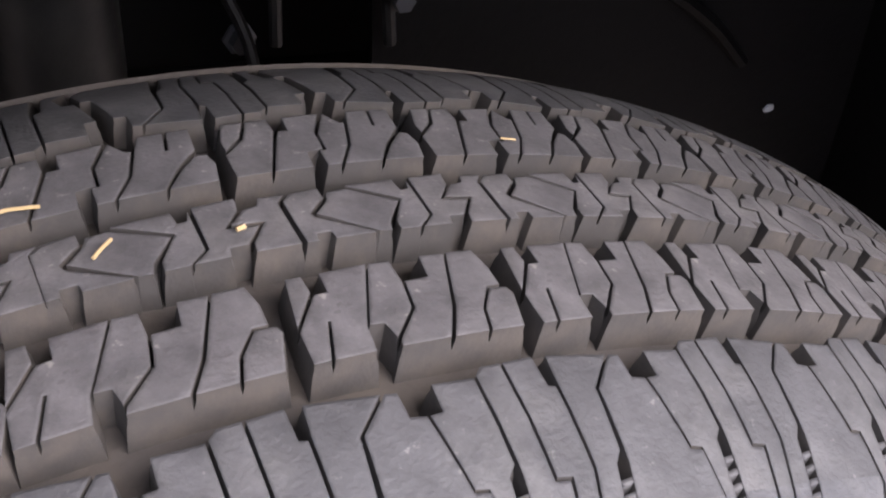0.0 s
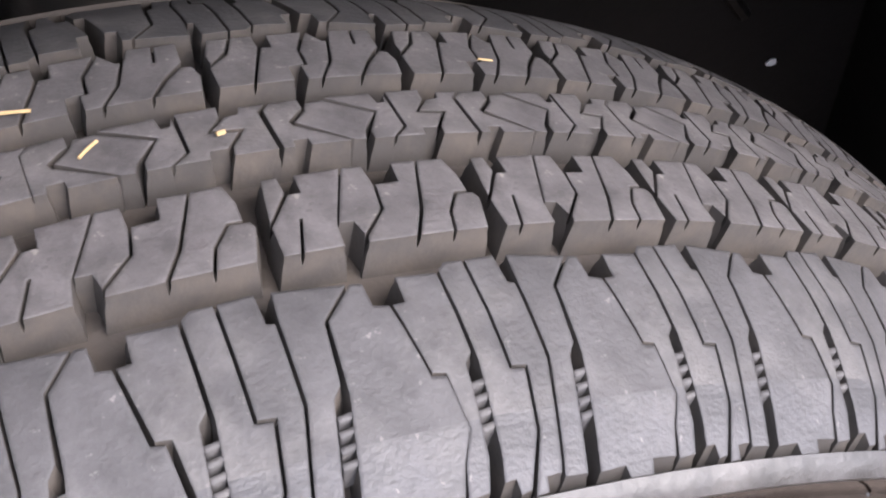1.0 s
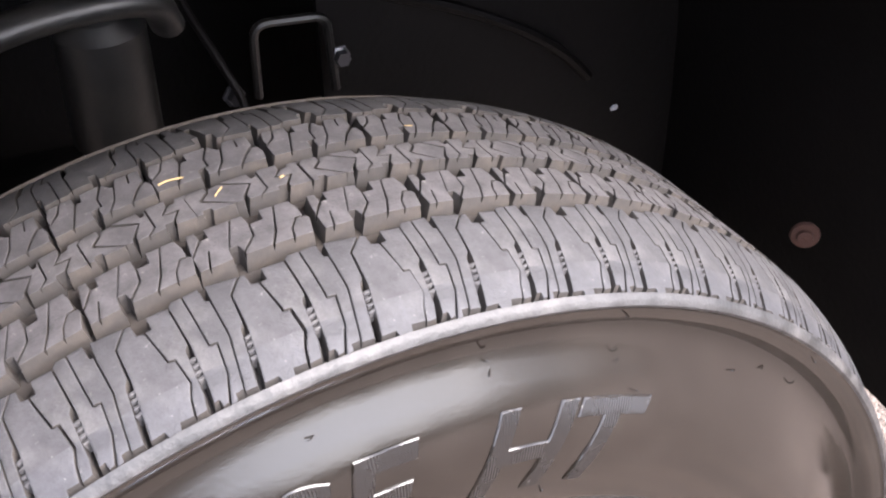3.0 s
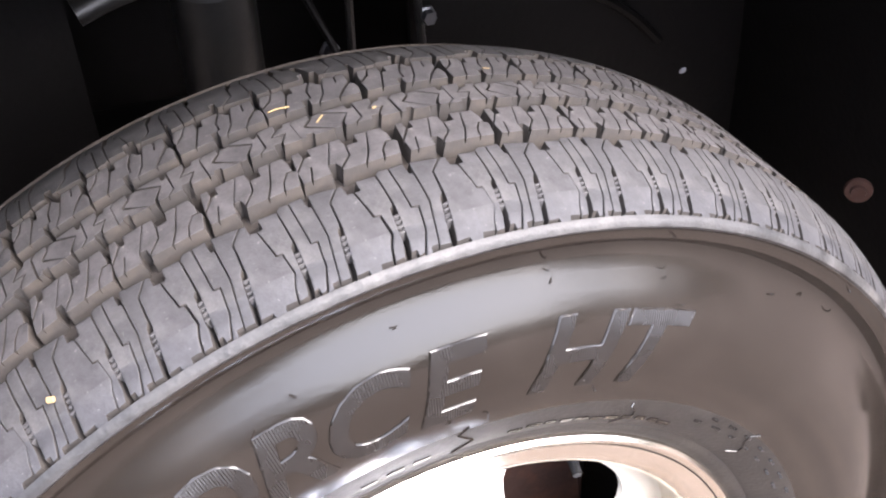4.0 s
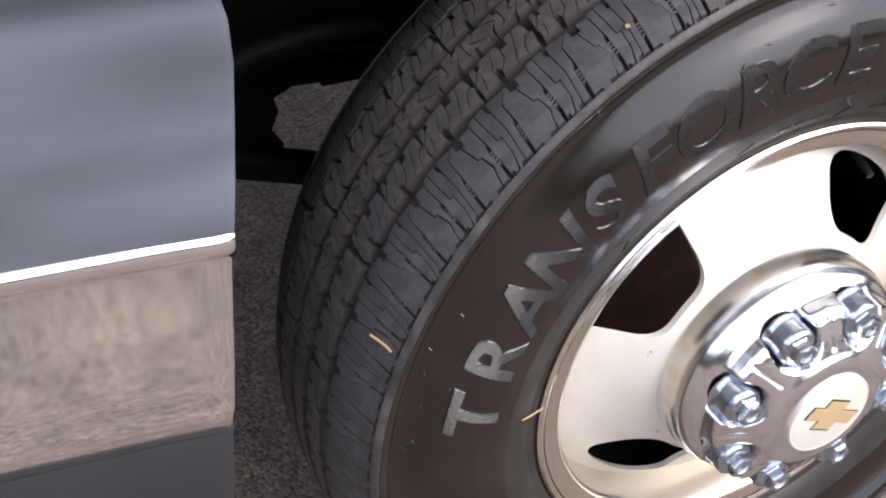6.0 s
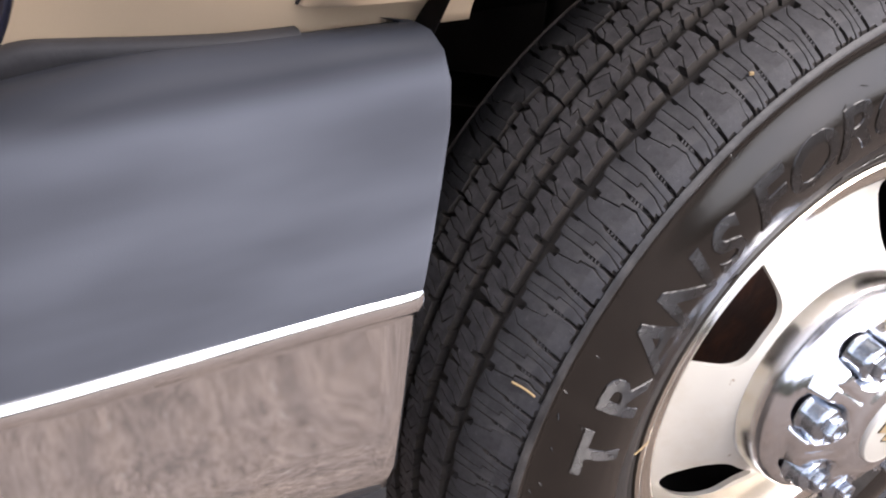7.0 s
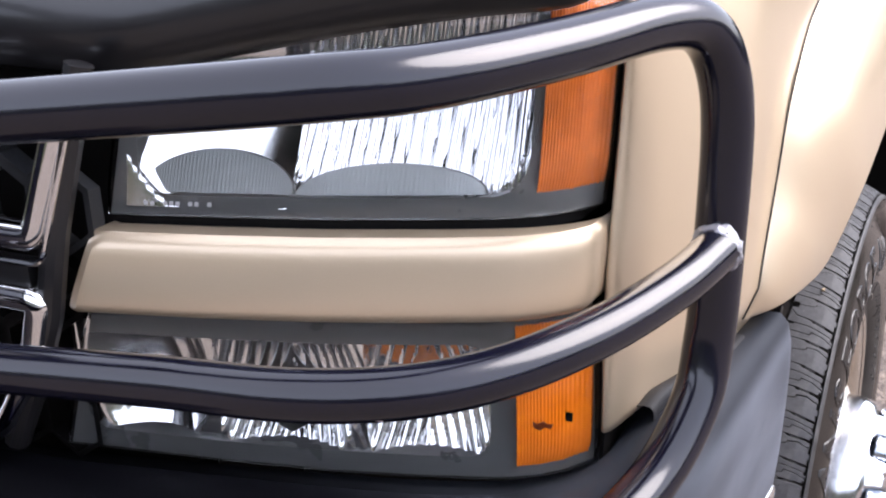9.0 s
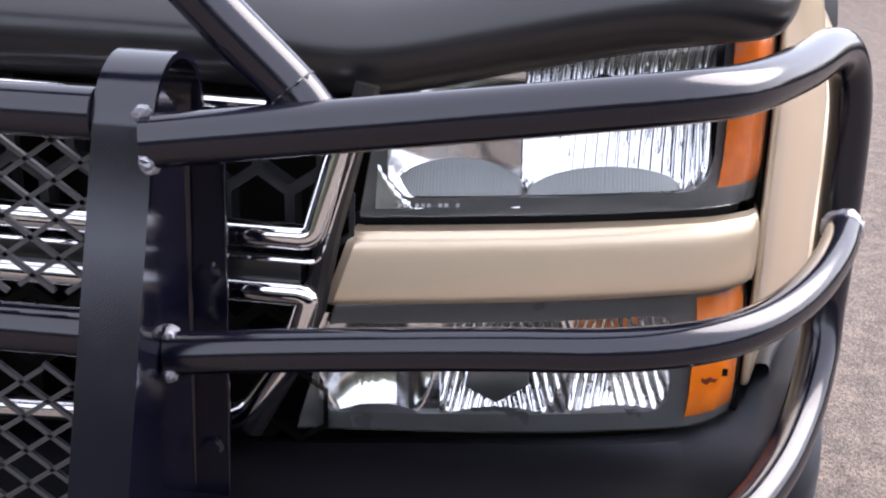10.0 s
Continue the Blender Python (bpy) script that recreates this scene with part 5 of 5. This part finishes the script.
part("grille_top_strip", tube([Vector((-0.872, 0.95, 1.098)), Vector((-0.860, 0.345, 1.086))], 0.005, 10), CHROME, truck, "chrome strip under the hood lip", within=Matrix.Identity(4))


def honeycomb(y0, y1, z0, z1, x, size=0.030, rib=0.0052, deep=0.016):
    """A moulded insert: six-sided cells that share their ribs."""
    bm = bmesh.new()
    shared = {}
    h = size * math.sqrt(3) / 2

    def corner(y, z):
        key = (round(y, 3), round(z, 3))
        if key not in shared:
            shared[key] = bm.verts.new((x, y, z))
        return shared[key]

    row, z = 0, z0
    while z < z1:
        y = y0 + (h if row % 2 else 0)
        while y < y1:
            way = [(math.sin(math.pi / 3 * k), math.cos(math.pi / 3 * k)) for k in range(6)]
            outer = [corner(y + size * a, z + size * b) for a, b in way]
            rim = [bm.verts.new((x - 0.001, y + (size - rib) * a, z + (size - rib) * b)) for a, b in way]
            back = [bm.verts.new((x + deep, y + (size - rib) * a, z + (size - rib) * b)) for a, b in way]
            for k in range(6):
                n = (k + 1) % 6
                bm.faces.new((outer[k], outer[n], rim[n], rim[k]))
                bm.faces.new((rim[k], rim[n], back[n], back[k]))
            y += 2 * h
        z += 1.5 * size
        row += 1
    bmesh.ops.recalc_face_normals(bm, faces=bm.faces)
    return bm


part("honeycomb", honeycomb(0.335, 0.95, 1.000, 1.095, -0.850, 0.034), VALANCEPLASTIC, truck, "black honeycomb grille insert")
part("honeycomb", honeycomb(0.36, 0.95, 0.836, 0.950, -0.850, 0.034), DARK, truck, "black honeycomb grille insert")

# wheel well and underside
def make_liner():
    rows = []
    for k in range(41):
        a = math.pi * (k / 40) * 1.10 - math.pi * 0.05
        c, s = math.cos(a), math.sin(a)
        x = 0.485 * math.copysign(abs(c) ** 0.75, c) + 0.0
        z = 0.50 + 0.585 * math.copysign(abs(s) ** 0.85, s)
        rows.append([Vector((x, y, z - max(0.0, y - 0.22) * 0.25)) for y in (-0.085, -0.02, 0.06, 0.14, 0.22, 0.30, 0.36, 0.40)])
    return sheet(rows, 0.004, (0, 0, 0.4))


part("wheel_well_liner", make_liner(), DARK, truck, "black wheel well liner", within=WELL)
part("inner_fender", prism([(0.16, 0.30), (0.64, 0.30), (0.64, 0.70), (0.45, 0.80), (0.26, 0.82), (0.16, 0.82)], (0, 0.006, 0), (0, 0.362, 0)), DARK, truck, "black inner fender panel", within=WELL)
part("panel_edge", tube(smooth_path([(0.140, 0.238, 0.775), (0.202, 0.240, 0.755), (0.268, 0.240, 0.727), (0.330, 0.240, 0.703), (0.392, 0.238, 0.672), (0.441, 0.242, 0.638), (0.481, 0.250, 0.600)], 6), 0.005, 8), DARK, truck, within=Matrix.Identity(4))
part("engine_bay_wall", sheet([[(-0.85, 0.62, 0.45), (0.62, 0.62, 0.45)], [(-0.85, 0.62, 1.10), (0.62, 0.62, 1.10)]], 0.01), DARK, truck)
part("shock_absorber", tube([Vector((-0.002, 0.335, 0.42)), Vector((0.000, 0.335, 0.60)), Vector((0.000, 0.335, 0.605)), Vector((0.002, 0.335, 0.69)), Vector((0.002, 0.335, 0.70)), Vector((0.002, 0.335, 0.74))], [0.026, 0.026, 0.031, 0.031, 0.022, 0.022], 24), STEEL, truck, "black shock absorber", within=WELL)
part("control_arm", tube(smooth_path([(-0.045, 0.20, 0.766), (-0.020, 0.20, 0.774), (0.015, 0.20, 0.780), (0.061, 0.20, 0.781), (0.088, 0.205, 0.773), (0.100, 0.215, 0.752)], 6), 0.013, 16, squash=0.8), STEEL, truck, "black upper control arm", within=Matrix.Identity(4))
part("hose_bracket", tube(rounded_path([(0.106, 0.35, 0.595), (0.108, 0.35, 0.655), (0.163, 0.35, 0.648), (0.166, 0.35, 0.585)], 0.012, 5), 0.0035, 8), STEEL, truck, "wire hose bracket", within=WELL)
part("brake_hose", tube(smooth_path([(0.045, 0.34, 0.76), (0.06, 0.35, 0.69), (0.08, 0.35, 0.635), (0.09, 0.33, 0.60), (0.08, 0.28, 0.56)], 6), 0.0032, 8), DARK, truck, "brake hose", within=WELL)
for p in ((0.088, 0.348, 0.602), (0.171, 0.348, 0.612)):
    part("bolt", lathe([(0.0, -0.006), (0.006, -0.006), (0.0065, 0.0), (0.009, 0.001), (0.009, 0.003)], 6), material("bolt zinc", (0.12, 0.12, 0.13), 0.4, metal=0.9, spread=0.2), truck, m=Matrix.Translation(p), within=WELL)
part("rusty_bolt", lathe([(0.0, -0.003), (0.006, -0.003), (0.007, 0.0), (0.011, 0.0005), (0.012, 0.003)], 18), material("rust", (0.045, 0.017, 0.010), 0.85, spread=0.4, scale=120, bump=0.5, bump_scale=400), truck, "rusty bolt", m=pose(0.460, 0.142, 0.484, 0, 0, -43), within=WELL)
part("scuff", prism([(-0.004, 0.0), (-0.001, 0.003), (0.003, 0.0024), (0.0035, -0.001), (0.001, -0.0024), (-0.003, -0.002)], (0, -0.0012, 0), (0.424, 0.3615, 0.483)), material("pale scuff", (0.35, 0.35, 0.36), 0.8, spread=0.2), truck, "pale scuff mark", within=WELL)
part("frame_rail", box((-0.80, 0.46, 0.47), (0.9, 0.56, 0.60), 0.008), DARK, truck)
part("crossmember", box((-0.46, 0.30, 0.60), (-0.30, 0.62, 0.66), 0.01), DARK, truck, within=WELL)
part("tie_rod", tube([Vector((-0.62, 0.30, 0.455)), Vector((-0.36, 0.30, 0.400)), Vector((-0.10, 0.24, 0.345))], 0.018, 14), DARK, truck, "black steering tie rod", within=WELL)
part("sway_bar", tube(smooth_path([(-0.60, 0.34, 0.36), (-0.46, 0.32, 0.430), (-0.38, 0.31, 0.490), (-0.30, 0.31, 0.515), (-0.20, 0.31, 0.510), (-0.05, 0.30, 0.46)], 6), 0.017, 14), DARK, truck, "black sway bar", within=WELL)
# added dark sheet for the machinery there, notched where ground shows through
part("lower_panel", prism([(-0.62, 0.33), (-0.514, 0.331), (-0.442, 0.332), (-0.39, 0.350), (-0.357, 0.344), (-0.294, 0.303), (-0.280, 0.330), (-0.293, 0.352), (-0.284, 0.375), (-0.288, 0.392), (-0.274, 0.398), (-0.248, 0.416), (-0.233, 0.394), (-0.10, 0.394), (-0.10, 0.70), (-0.62, 0.70)], (0, 0.004, 0), (0, 0.40, 0)), DARK, truck, "dark sheet in place of the machinery", smooth=False, within=WELL)
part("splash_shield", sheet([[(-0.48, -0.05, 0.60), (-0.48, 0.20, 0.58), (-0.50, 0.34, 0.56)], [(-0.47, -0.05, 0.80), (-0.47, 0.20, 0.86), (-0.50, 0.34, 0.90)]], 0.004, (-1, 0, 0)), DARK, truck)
# four unseen boxes added to close the truck and block light beneath it
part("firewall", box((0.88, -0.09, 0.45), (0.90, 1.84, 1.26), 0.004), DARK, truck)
part("underbody", box((-0.78, 0.72, 0.52), (0.9, 1.78, 0.62), 0.02), DARK, truck, "unseen dark box for engine and underbody")
part("far_side", box((-0.66, 1.80, 0.45), (0.9, 1.84, 1.14), 0.02), TAN, truck, "unseen tan box closing the truck's far side")
part("far_front", box((-0.84, 0.96, 0.45), (-0.80, 1.80, 1.10), 0.01), DARK, truck)
part("axle_hub", tube([Vector((0.0, 0.06, 0.38)), Vector((0.0, 0.30, 0.40)), Vector((0.0, 0.62, 0.44))], 0.05, 16), DARK, truck)

# ---- grille guard ----
guard = thing("grille_guard", "gloss black tubular grille guard with lamp hoops and mesh", "grille guard")
RT = 0.018
HOOP = smooth_path([(-0.998, 0.388, 1.0865), (-0.978, 0.251, 1.103), (-0.958, 0.118, 1.119), (-0.9385, 0.044, 1.127), (-0.899, -0.002, 1.1285), (-0.815, -0.046, 1.1305), (-0.730, -0.080, 1.133), (-0.690, -0.098, 1.1245), (-0.671, -0.110, 1.096), (-0.6645, -0.1155, 1.045), (-0.6695, -0.1155, 0.942), (-0.673, -0.114, 0.898), (-0.690, -0.111, 0.858), (-0.738, -0.096, 0.820), (-0.8115, -0.068, 0.798), (-0.880, -0.028, 0.786), (-0.909, 0.024, 0.780), (-0.918, 0.080, 0.775), (-0.932, 0.217, 0.7605), (-0.951, 0.388, 0.7425)], 6)
part("lamp_hoop", tube(HOOP, RT, 28), TUBE, guard, "bent black headlight hoop tube")
part("middle_bar", tube(smooth_path([(-0.961, 0.392, 0.921), (-0.949, 0.2995, 0.9275), (-0.940, 0.164, 0.938), (-0.9375, 0.074, 0.945), (-0.916, 0.010, 0.949), (-0.874, -0.036, 0.952), (-0.811, -0.075, 0.958), (-0.739, -0.104, 0.966), (-0.686, -0.1185, 0.9735)], 6), 0.0160, 24), TUBE, guard, "bent black middle bar")
part("top_bow", tube(smooth_path([(-0.968, 0.280, 1.1020), (-0.966, 0.300, 1.124), (-0.968, 0.340, 1.162), (-0.972, 0.377, 1.199), (-0.980, 0.416, 1.228), (-0.986, 0.466, 1.240), (-0.990, 0.66, 1.248), (-0.996, 0.95, 1.254)], 6), RT, 24), TUBE, guard, "black top bow")
for x, z in ((-0.962, 0.932), (-0.985, 1.100)):
    part("cross_tube", tube([Vector((x, 0.425, z)), Vector((x - 0.012, 0.95, z))], RT, 24), TUBE, guard)


def upright(y0):
    """A strap bent over at the top, with a side plate let in."""
    lean, r = 0.29, 0.053
    outline = [(-1.000 + lean * (z - 1.085), z) for z in spread(0.42, 1.085, 12)]
    cx = outline[-1][0] + r
    for k in range(1, 17):
        a = math.pi - math.pi * k / 16
        outline.append((cx + r * math.cos(a), 1.085 + r * math.sin(a)))
    outline += [(cx + r, z) for z in spread(1.06, 0.42, 4)]
    bm = bmesh.new()
    n = len(outline)
    V = []
    for i, (x, z) in enumerate(outline):
        a, b = outline[max(0, i - 1)], outline[min(n - 1, i + 1)]
        t = Vector((b[0] - a[0], b[1] - a[1])).normalized()
        nx, nz = t.y, -t.x
        V.append([bm.verts.new((x + nx * d, y, z + nz * d)) for y, d in ((y0, 0), (y0 + 0.042, 0), (y0 + 0.042, 0.005), (y0, 0.005))])
    for A, B in zip(V, V[1:]):
        for k in range(4):
            bm.faces.new((A[k], A[(k + 1) % 4], B[(k + 1) % 4], B[k]))
    bm.faces.new(V[0])
    bm.faces.new(V[-1])
    bmesh.ops.recalc_face_normals(bm, faces=bm.faces)
    return bm


part("upright", upright(0.382), TUBE, guard, "black flat-bar upright bent over at the top", angle=40)
part("side_plate", prism([(-1.186, 0.42), (-0.995, 1.08), (-0.985, 1.105), (-0.955, 1.115), (-0.915, 1.085), (-0.900, 0.42)], (0, 0.005, 0), (0, 0.392, 0)), TUBE, guard, smooth=False)
part("rear_angle", box((-0.905, 0.364, 0.42), (-0.900, 0.392, 1.06), 0.001), TUBE, guard, smooth=False)
WELD = material("bare weld", (0.32, 0.32, 0.35), 0.4, metal=0.6, spread=0.5, scale=150, bump=0.8, bump_scale=500)


def weld_bead(centre, axis, r, mat, thick=0.0022, a0=0.0, a1=360.0):
    """A lumpy run of weld where two tubes meet, from the angle a0 to a1 (0 is up)."""
    c, ax = Vector(centre), Vector(axis).normalized()
    u = (Vector((0, 0, 1)) - ax * ax.z).normalized()
    v = ax.cross(u)
    steps = 64
    pts, rad = [], []
    for k in range(steps + 1):
        a = radians(a0 + (a1 - a0) * k / steps)
        n = noise.noise((k * 0.37, centre[1] * 50, 0)), noise.noise((k * 0.55, 4, centre[2] * 50))
        pts.append(c + (u * math.cos(a) + v * math.sin(a)) * (r + 0.0011 * n[0]) + ax * 0.0018 * n[1])
        rad.append(thick * (0.8 + 0.7 * abs(n[1]) + 0.25 * math.sin(k * 1.3)) * (0.35 if k in (0, steps) else 1))
    bm = tube(pts, rad, 10)
    for w in bm.verts:
        w.co += Vector([noise.noise(w.co * 420 + Vector((q * 9, 0, 0))) for q in range(3)]) * thick * 0.45
    return part("weld", bm, mat, guard, "bare lumpy weld bead" if mat is WELD else "painted weld bead")


_ax = Vector((0.92, -0.36, 0.13)).normalized()
_end = Vector((-0.674, -0.1215, 0.9755))
MR = 0.0160
bm = tube([_end - _ax * d for d in (0.0170, 0.0160, 0.0140, 0.0110, 0.0075, 0.0050, 0.0042)], [MR - 0.001, MR + 0.0004, MR + 0.0016, MR + 0.0008, MR + 0.0020, MR + 0.0004, MR - 0.006], 40)
for v in bm.verts:
    v.co += Vector([noise.noise(v.co * 260 + Vector((k * 9, 0, 0))) for k in range(3)]) * 0.0034
part("weld", bm, WELD, guard, "bare lumpy weld at the bar's end", angle=70)
weld_bead((-0.9965, 0.386, 1.0870), (-0.15, 0.99, -0.1), RT, WELD, 0.0042, -20, 250)
weld_bead((-0.9610, 0.388, 0.9215), (-0.13, 0.99, -0.07), MR, WELD, 0.0042, -30, 240)
weld_bead((-0.9660, 0.2975, 1.1210), (0.03, 0.68, 0.73), RT - 0.0005, TUBE, 0.0014)
for z in (0.965, 0.820):
    part("bolt", lathe([(0.0, -0.006), (0.006, -0.006), (0.007, 0.0), (0.010, 0.001), (0.010, 0.003)], 6), TUBE, guard, m=pose(-0.906, 0.378, z, 0, 0, -90))
CHIP = material("chipped primer", (0.30, 0.22, 0.22), 0.7, spread=0.4, scale=300)
part("paint_chip", prism([(-0.005, -0.006), (-0.001, -0.007), (0.002, -0.004), (0.0035, -0.001), (0.002, 0.003), (0.003, 0.008), (0.001, 0.010), (-0.001, 0.004), (-0.003, 0.003), (-0.0045, -0.001)], (-0.0015, 0, 0), (-0.9310, 0.016, 0.944), (0.5, -0.86, 0), (0, 0, 1)), CHIP, guard, "pinkish paint chip")


def expanded_mesh(y0, y1, z0, z1, x):
    """Diamond mesh out of flat strands."""
    bm = bmesh.new()
    w, h, t = 0.040, 0.0285, 0.0036
    for sgn in (1, -1):
        slope = h / w * sgn
        c = -40
        while c < 60:
            # the strand z = z0 + c*h + slope*(y-y0), clipped to the frame
            pts = []
            for y in spread(y0, y1, 60):
                z = z0 + c * h + slope * (y - y0)
                if z0 <= z <= z1:
                    pts.append((y, z))
            c += 1
            if len(pts) < 2:
                continue
            (ya, za), (yb, zb) = pts[0], pts[-1]
            d = Vector((0, yb - ya, zb - za)).normalized()
            nrm = Vector((0, -d.z, d.y)) * t / 2
            a, b = Vector((x, ya, za)), Vector((x, yb, zb))
            q = [bm.verts.new(p + s * nrm + Vector((dx, 0, 0))) for p in (a, b) for s in (1, -1) for dx in (0.0, 0.003 + 0.001 * sgn)]
            for f in ((0, 1, 5, 4), (2, 6, 7, 3), (0, 4, 6, 2), (1, 3, 7, 5), (0, 2, 3, 1), (4, 5, 7, 6)):
                bm.faces.new([q[k] for k in f])
    bmesh.ops.recalc_face_normals(bm, faces=bm.faces)
    return bm


MESHGREY = material("dull black mesh paint", (0.05, 0.05, 0.055), 0.4, spread=0.2, scale=60, coat=0.2)
part("mesh_panel", expanded_mesh(0.425, 0.95, 0.962, 1.080, -0.972), MESHGREY, guard, "diamond mesh panel", smooth=False)
part("mesh_panel", expanded_mesh(0.425, 0.95, 0.745, 0.905, -0.962), MESHGREY, guard, "diamond mesh panel", smooth=False)

# ---- bits of dry grass and grit caught on the wheel ----
STRAW = material("dry straw", (0.33, 0.235, 0.115), 0.6, spread=0.15, scale=80)


def straw(points, r, label):
    pts = [WHEEL @ Vector(p) for p in points]
    base = pts[0].copy()
    bm = tube(smooth_path([p - base for p in pts], 4), r, 6)
    ob = part("straw", bm, STRAW, smooth=True)
    ob.location = base
    return tagged(ob, label, "straw", "bits of straw on the wheel")


def on_tread(deg, y_mm, lift=0.0012):
    r = crown(y_mm / 1000) + lift
    return (r * math.cos(radians(deg)), y_mm / 1000, r * math.sin(radians(deg)))


straw([on_tread(106.9, 30.2), on_tread(106.3, 31.0), on_tread(105.8, 30.4), on_tread(105.2, 29.3)], 0.00048, "short bent dry straw lying on the tread")
straw([on_tread(104.2, 7.7), on_tread(103.9, 10.0), on_tread(103.5, 12.5)], 0.00045, "tiny dry straw tick lying on the tread")
straw([on_tread(99.8, 6.8), on_tread(99.5, 7.4)], 0.0006, "crumb of orange straw on the tread")
straw([on_tread(88.6, 32.2), on_tread(88.4, 32), on_tread(88.0, 31.6)], 0.0003, "thin pale straw on the tread")
straw([on_tread(171.3, -72, 0.003), on_tread(171.3, -78, 0.002), on_tread(171.4, -84), on_tread(171.6, -89)], 0.0010, "pale dry straw stuck on the shoulder")
straw([(-0.2260, -0.0965, -0.0195), (-0.2370, -0.1000, -0.0210), (-0.2480, -0.1030, -0.0222)], 0.0007, "pale straw lying at the rim edge")
straw([on_tread(129.6, -72), on_tread(129.2, -73.4)], 0.0016, "yellow seed caught in a shoulder cut")
